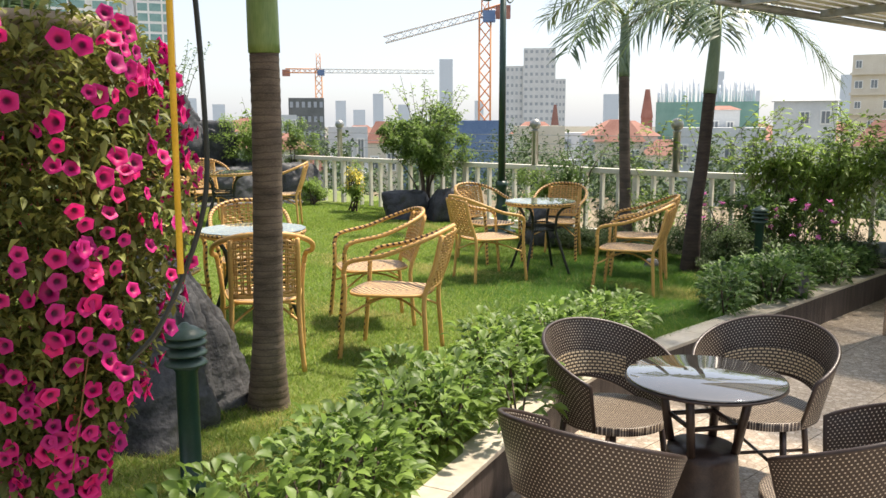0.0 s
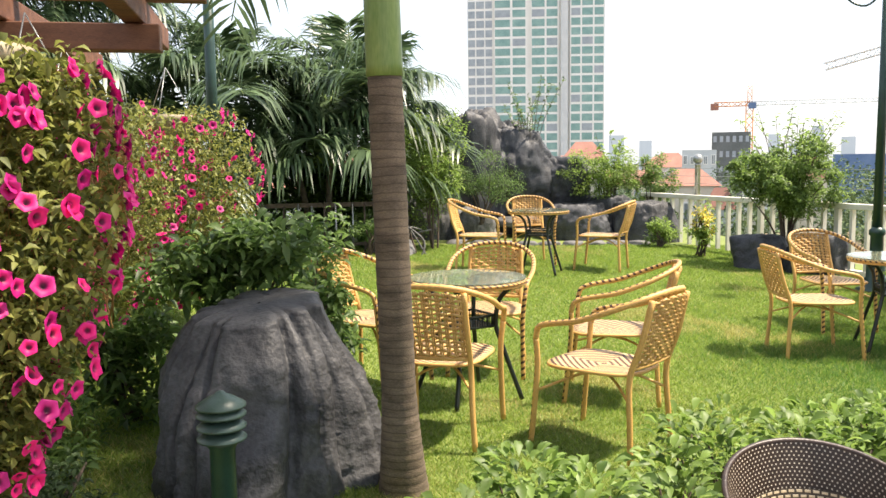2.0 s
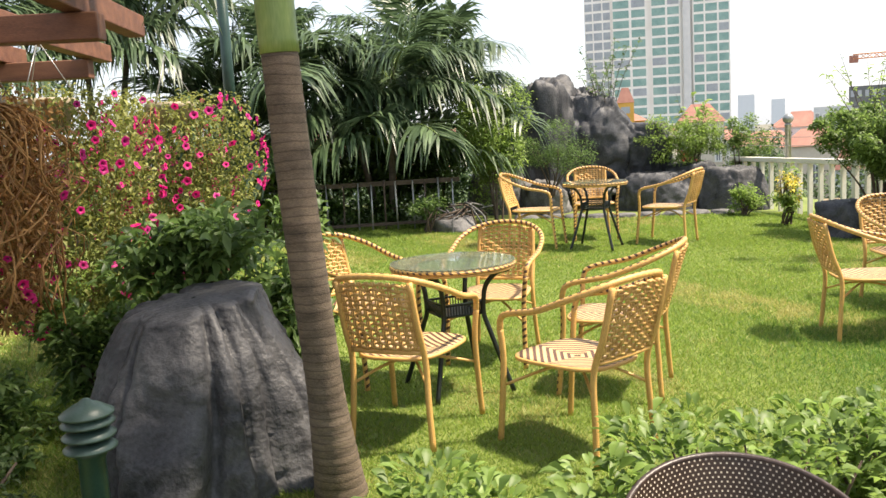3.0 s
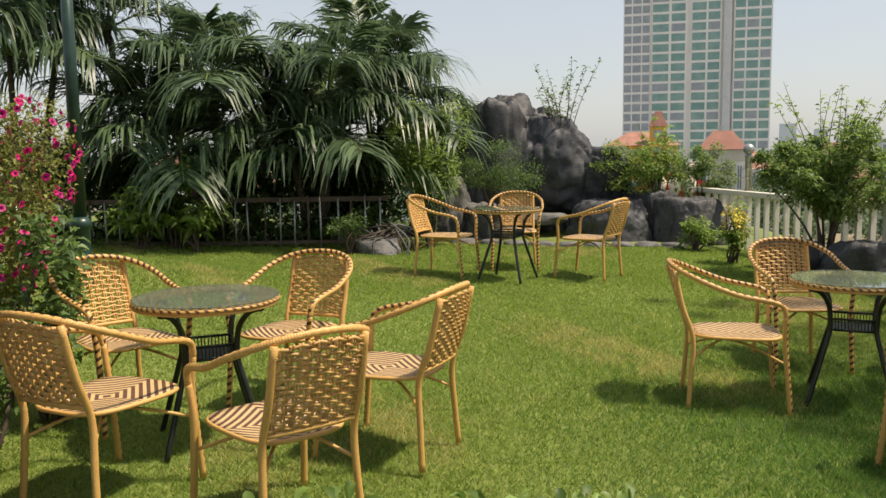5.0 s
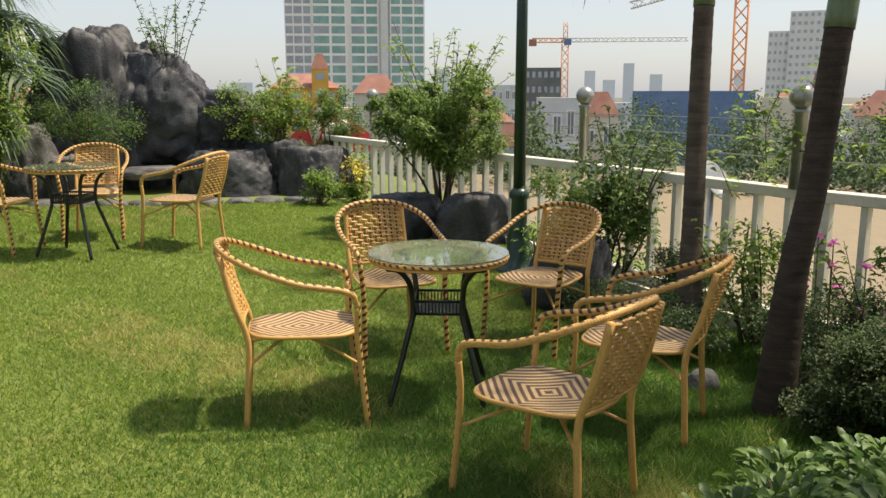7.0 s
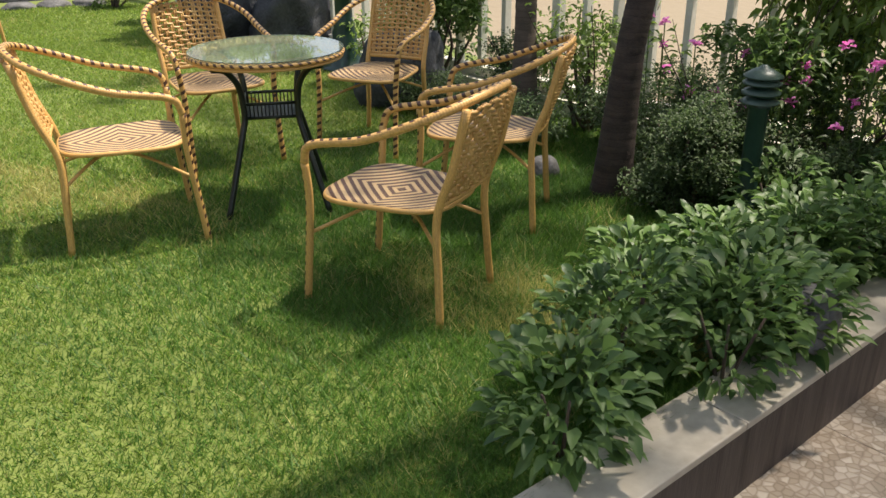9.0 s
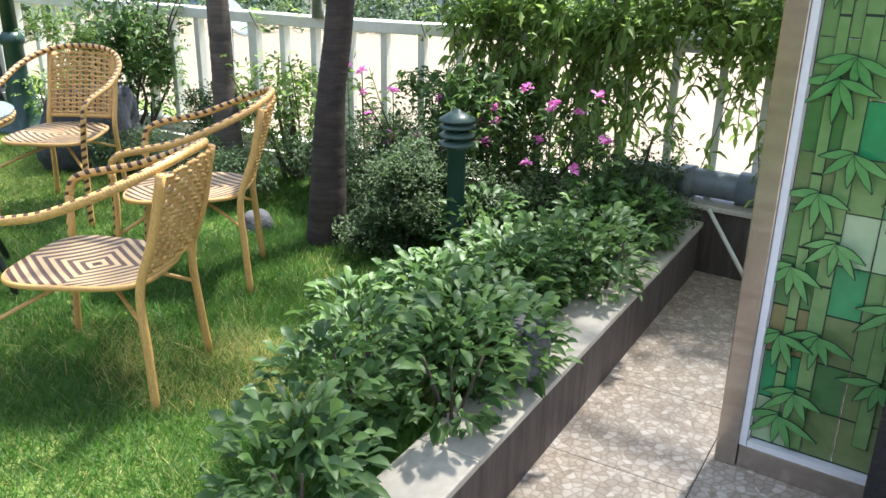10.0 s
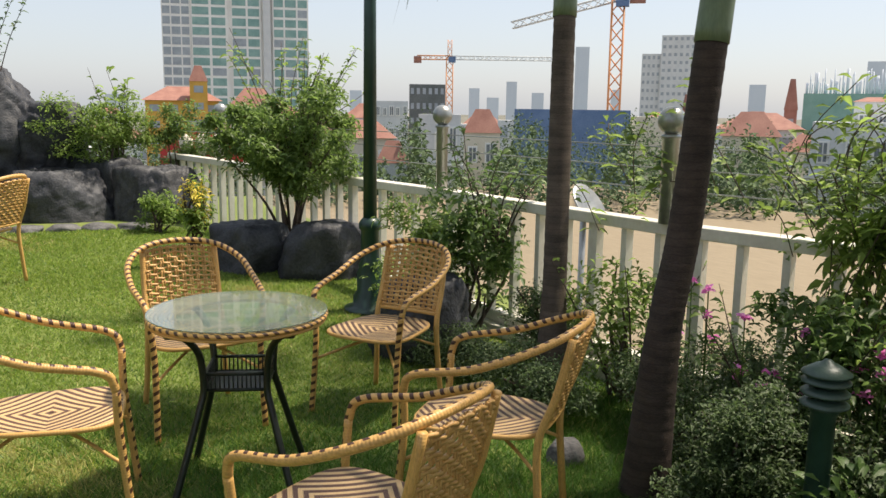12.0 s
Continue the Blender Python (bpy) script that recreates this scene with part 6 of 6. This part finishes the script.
petunia_basket(-1.84, 1.78, 1.8, 0.28, 0.42, 660, 26000, 51, "cascade of magenta petunias in a hanging pot", pot=0.27, taper=0.62)
petunia_basket(-2.15, 4.75, 1.85, 0.4, 0.55, 300, 13000, 54, "spreading cascade of magenta petunias in a hanging pot")
petunia_basket(-2.55, 4.0, 1.8, 0.5, 0.45, 60, 6000, 55, "yellow-green petunia foliage with few magenta blossoms")
petunia_basket(-1.7, 5.8, 1.85, 0.45, 0.56, 420, 13000, 52, "cascade of magenta petunias with yellowing leaves in a hanging pot")
petunia_basket(-2.05, 3.6, 1.8, 0.7, 0.4, 25, 5500, 53, "withered hanging basket of dry brown vines", 1.0)


def build_pergola():
    p = thing("pergola", Matrix(), "brown timber pergola carrying the flower baskets", "pergola", kind="structure")
    for y, end in ((5.9, -2.25), (3.9, -1.5), (1.9, -1.5), (-0.2, -1.5)):
        Mesh().box((-6.5, y - 0.06, 2.07), (end, y + 0.06, 2.2)).object("beam", M_TIMBER, p, smooth=False, bevel=0.006)
    for i in range(7):
        x = -1.62 - 0.62 * i
        Mesh().box((x - 0.05, -2.0, 2.205), (x + 0.05, 4.9 if i == 0 else 6.2, 2.33)).object("rafter", M_TIMBER, p, smooth=False, bevel=0.006)
    for i in range(6):
        y = -1.5 + i * 1.1
        Mesh().box((-6.3, y - 0.045, 2.335), (-1.28, y + 0.045, 2.39)).object("batten", M_TIMBER, p, smooth=False, bevel=0.005)
    for y in (5.9, 3.9, -0.2):
        Mesh().box((-3.75, y - 0.06, -0.3), (-3.6, y + 0.06, 2.065)).object("post", M_TIMBER, p, smooth=False, bevel=0.006)
        for s in (-1, 1):
            Mesh().tube([(-3.68, y, 1.4), (-3.68 + 0.62 * s, y, 2.08)], 0.045, 6).object("brace", M_TIMBER, p)


build_pergola()


def hanging_cords():
    a = Mesh().tube([(-1.81, 0.79, 2.34), (-1.815, 0.79, 1.9), (-1.82, 0.79, 1.22)], 0.0065, 8).object("yellow_strap", speckled("yellow_webbing", (0.6, 0.36, 0.02), (0.75, 0.48, 0.04), 20, 200, 0.6, 0.2))
    tagged(a, "orange-yellow strap hanging from the pergola", "strap")
    b = Mesh().tube(curve_through([(-1.77, 0.8, 2.34), (-1.775, 0.79, 2.0), (-1.755, 0.79, 1.6), (-1.76, 0.8, 1.35), (-1.84, 0.84, 1.12), (-1.9, 0.9, 1.02)], 6), 0.0055, 6).object("black_cable", M_IRON)
    tagged(b, "black cable hanging beside the yellow strap", "cable")


hanging_cords()


# ---- pipe, ledge and glass screen at the end of the paving ----
def pipe_corner():
    l = thing("low_ledge", Matrix(), "low dark wall with pale coping under the pipe", "ledge", kind="structure")
    Mesh().box((6.63, -1.5, PAVE), (6.98, 3.22, 0.06)).object("ledge_wall", M_KERB_FACE, l, smooth=False)
    Mesh().box((6.6, -1.5, 0.062), (7.0, 3.22, 0.09)).object("coping_slab", M_MARBLE, l, smooth=False, bevel=0.004)
    p = thing("drain_pipe", Matrix(), "thick grey plastic drain pipe lying on the ledge", "pipe")
    Mesh().tube(curve_through([(6.6, 3.36, -0.05), (6.6, 3.34, 0.06), (6.63, 3.26, 0.15), (6.71, 3.1, 0.172), (6.76, 2.3, 0.172), (6.8, 0.5, 0.172), (6.8, -1.0, 0.172)], 5), 0.075, 18).object("pipe", M_PIPE, p)
    Mesh().tube([(6.75, 2.62, 0.172), (6.755, 2.36, 0.172)], 0.092, 18).object("coupling", M_PIPE, p)
    Mesh().tube([(6.735, 2.94, 0.172), (6.74, 2.86, 0.172)], 0.088, 18).object("coupling", M_PIPE, p)
    Mesh().tube([(6.753, 2.48, 0.25), (6.753, 2.48, 0.3)], 0.028, 12).object("vent_cap", M_PIPE, p)
    s = Mesh().tube([(6.59, 2.72, 0.075), (6.48, 2.4, PAVE)], 0.012, 8).object("white_rod", M_WHITE)
    tagged(s, "thin white rod leaning against the ledge", "rod")


pipe_corner()


def glass_screen():
    steel = speckled("brushed_steel", (0.38, 0.33, 0.28), (0.55, 0.5, 0.44), 3, 60, 0.22, 0.1, 0.9, stretch=(1, 1, 9))
    frame_white = speckled("white_frame", (0.7, 0.7, 0.7), (0.8, 0.8, 0.8), 4, 40, 0.4, 0.05)
    lead = speckled("dark_leading", (0.008, 0.02, 0.012), (0.02, 0.035, 0.025), 9, 90, 0.5, 0.1)
    stalk = speckled("bamboo_glass", (0.12, 0.24, 0.07), (0.21, 0.34, 0.12), 3, 20, 0.15, 0.05)
    leafm = speckled("leaf_glass", (0.07, 0.24, 0.06), (0.16, 0.36, 0.11), 3, 20, 0.15, 0.05)
    panes = [speckled("green_glass_" + n, tuple(1.15 * q for q in a), tuple(1.15 * q for q in b), 4, 22, 0.12, 0.05) for n, a, b in (
        ("deep", (0.05, 0.14, 0.04), (0.09, 0.2, 0.06)), ("mid", (0.1, 0.2, 0.06), (0.16, 0.28, 0.09)), ("olive", (0.1, 0.16, 0.05), (0.18, 0.23, 0.09)),
        ("pale", (0.26, 0.38, 0.2), (0.36, 0.46, 0.28)), ("jade", (0.03, 0.19, 0.065), (0.05, 0.27, 0.1)), ("brown", (0.15, 0.15, 0.05), (0.22, 0.2, 0.08)))]
    p = thing("glass_screen", pose(4.95, 2.14, PAVE, 0, 0, -90), "steel-framed screen of green stained glass with bamboo pattern", "screen")
    # local x runs along the screen, local y towards the far side
    L, H = 2.3, 2.72
    Mesh().box((0.035, -0.04, 0), (0.108, 0.06, H)).object("stile", steel, p, "brushed steel stile", smooth=False, bevel=0.004)
    Mesh().box((0.11, -0.03, 0), (L, 0.05, 0.09)).object("bottom_rail", steel, p, smooth=False, bevel=0.003)
    Mesh().box((0.11, -0.034, 0.092), (0.133, 0.05, H)).object("frame_strip", frame_white, p, "white inner frame strip", smooth=False)
    Mesh().box((0.135, -0.034, 0.092), (L, 0.05, 0.115)).object("frame_strip", frame_white, p, smooth=False)
    gen = random.Random(5)
    cw, rh = 0.13, 0.17
    for i in range(16):
        for j in range(15):
            x0, z0 = 0.137 + cw * i, 0.117 + rh * j
            Mesh().box((x0 + 0.002, 0.0, z0 + 0.002), (x0 + cw - 0.002, 0.012, z0 + rh - 0.002)).object("pane", panes[gen.choice((0, 1, 1, 2, 3, 4, 4, 1, 5))], p, smooth=False)
    for j in range(16):
        Mesh().box((0.137, -0.003, 0.117 + rh * j - 0.0012), (L, 0.002, 0.117 + rh * j + 0.0012)).object("lead_line", lead, p, smooth=False)
    for i in range(17):
        Mesh().box((0.137 + cw * i - 0.0012, -0.0035, 0.117), (0.137 + cw * i + 0.0012, 0.0025, H)).object("lead_line", lead, p, smooth=False)
    for k, (cx, wd) in enumerate([(0.2, 0.03), (0.275, 0.046), (0.47, 0.044), (0.66, 0.04), (0.74, 0.03), (0.95, 0.046), (1.2, 0.044), (1.45, 0.04), (1.7, 0.046), (2.0, 0.044)]):
        z = 0.12 + gen.uniform(0, 0.1)
        while z < H - 0.1:
            h = gen.uniform(0.17, 0.25)
            Mesh().box((cx - wd / 2 - 0.002, -0.006, z), (cx + wd / 2 + 0.002, -0.004, z + h)).object("lead_line", lead, p, smooth=False)
            Mesh().box((cx - wd / 2, -0.010, z + 0.004), (cx + wd / 2, -0.0065, z + h - 0.004)).object("bamboo_joint", stalk, p, smooth=False)
            z += h
        for q in range(9):
            lift = 0.0008 * ((k * 4 + q) % 7)
            lz, side = 0.2 + 0.29 * q + 0.11 * (k % 3) + gen.uniform(-0.05, 0.05), gen.choice((-1, 1))
            for li, a in enumerate((-1.35, -0.75, -0.1, 0.5, 1.15)):
                ang = -math.pi / 2 + a + gen.uniform(-0.1, 0.1)
                ln = gen.uniform(0.095, 0.14)
                for grow, dy, mat, nm in ((0.002, -0.0125 - 0.006 * li - lift, lead, "lead_line"), (0.0, -0.0153 - 0.006 * li - lift, leafm, "bamboo_leaf")):
                    m = Mesh()
                    ring = []
                    for s, wv in ((-0.02, 0.0), (0.25, 0.8), (0.45, 1.0), (0.75, 0.62), (1.0, 0.0)):
                        ring.append((s, wv))
                    outl = [(s * (ln + grow * 2), wv * 0.0135 + grow) for s, wv in ring] + [(s * (ln + grow * 2), -wv * 0.0135 - grow) for s, wv in reversed(ring)]
                    c, sn = math.cos(ang), math.sin(ang)
                    m.v = [(cx + 0.02 * side + u * c - w * sn, dy + t, lz + u * sn + w * c) for t in (0, 0.0015) for u, w in outl]
                    n = len(outl)
                    m.f = [tuple(range(n)), tuple(reversed(range(n, 2 * n)))] + [(i, i + n, (i + 1) % n + n, (i + 1) % n) for i in range(n)]
                    m.object(nm, mat, p, smooth=False)


glass_screen()


def ash_bin():
    black = speckled("black_gloss_metal", (0.008, 0.008, 0.009), (0.02, 0.02, 0.022), 6, 80, 0.25, 0.05)
    chrome = speckled("polished_steel", (0.55, 0.53, 0.5), (0.7, 0.68, 0.65), 6, 60, 0.18, 0.05, 1.0)
    p = thing("ash_bin", pose(4.72, 1.43, PAVE), "black litter bin with perforated steel ashtray top", "bin")
    Mesh().box((-0.13, -0.18, 0), (0.13, 0.18, 0.66)).object("body", black, p, smooth=False, bevel=0.006)
    Mesh().box((-0.135, -0.185, 0.663), (0.135, 0.185, 0.7)).object("collar", chrome, p, smooth=False, bevel=0.004)
    m = Mesh()
    for i in range(12):
        for j in range(17):
            x, y = -0.11 + 0.02 * i, -0.16 + 0.02 * j
            m.box((x - 0.0035, y - 0.0035, 0.703), (x + 0.0035, y + 0.0035, 0.707))
    m.object("ash_grid", black, p, "perforated ashtray grid", smooth=False)["kind"] = "stuff"
    for lo, hi in (((-0.136, -0.13, 0.44), (-0.131, 0.13, 0.47)), ((-0.136, -0.13, 0.6), (-0.131, 0.13, 0.63)), ((-0.136, -0.13, 0.472), (-0.131, -0.1, 0.598)), ((-0.136, 0.1, 0.472), (-0.131, 0.13, 0.598))):
        Mesh().box(lo, hi).object("slot_rim", chrome, p, smooth=False)


ash_bin()


def canopy():
    p = thing("canopy", Matrix(), "white slatted sunshade on a light frame over the end of the terrace", "canopy", kind="structure")
    for i in range(58):
        y = 2.9 - 0.135 * i
        Mesh().box((3.5, y - 0.046, 2.5), (8.3, y + 0.046, 2.525)).object("slat", M_WHITE, p, smooth=False)
    for x in (3.7, 5.0, 6.3, 7.6):
        Mesh().box((x - 0.03, -4.9, 2.43), (x + 0.03, 2.86, 2.495)).object("purlin", M_STEEL_POST, p, smooth=False)
    Mesh().tube([(3.45, 2.96, 2.46), (8.3, 2.96, 2.46)], 0.035, 10).object("edge_pipe", M_STEEL_POST, p)
    for x, y in ((5.05, -0.35), (8.1, 2.6), (8.1, -4.7), (4.4, -4.7)):
        Mesh().tube([(x, y, PAVE - (3.0 if x > 7 else 0)), (x, y, 2.44)], 0.04, 12).object("post", M_STEEL_POST, p)


canopy()
build_paving()
build_grass()
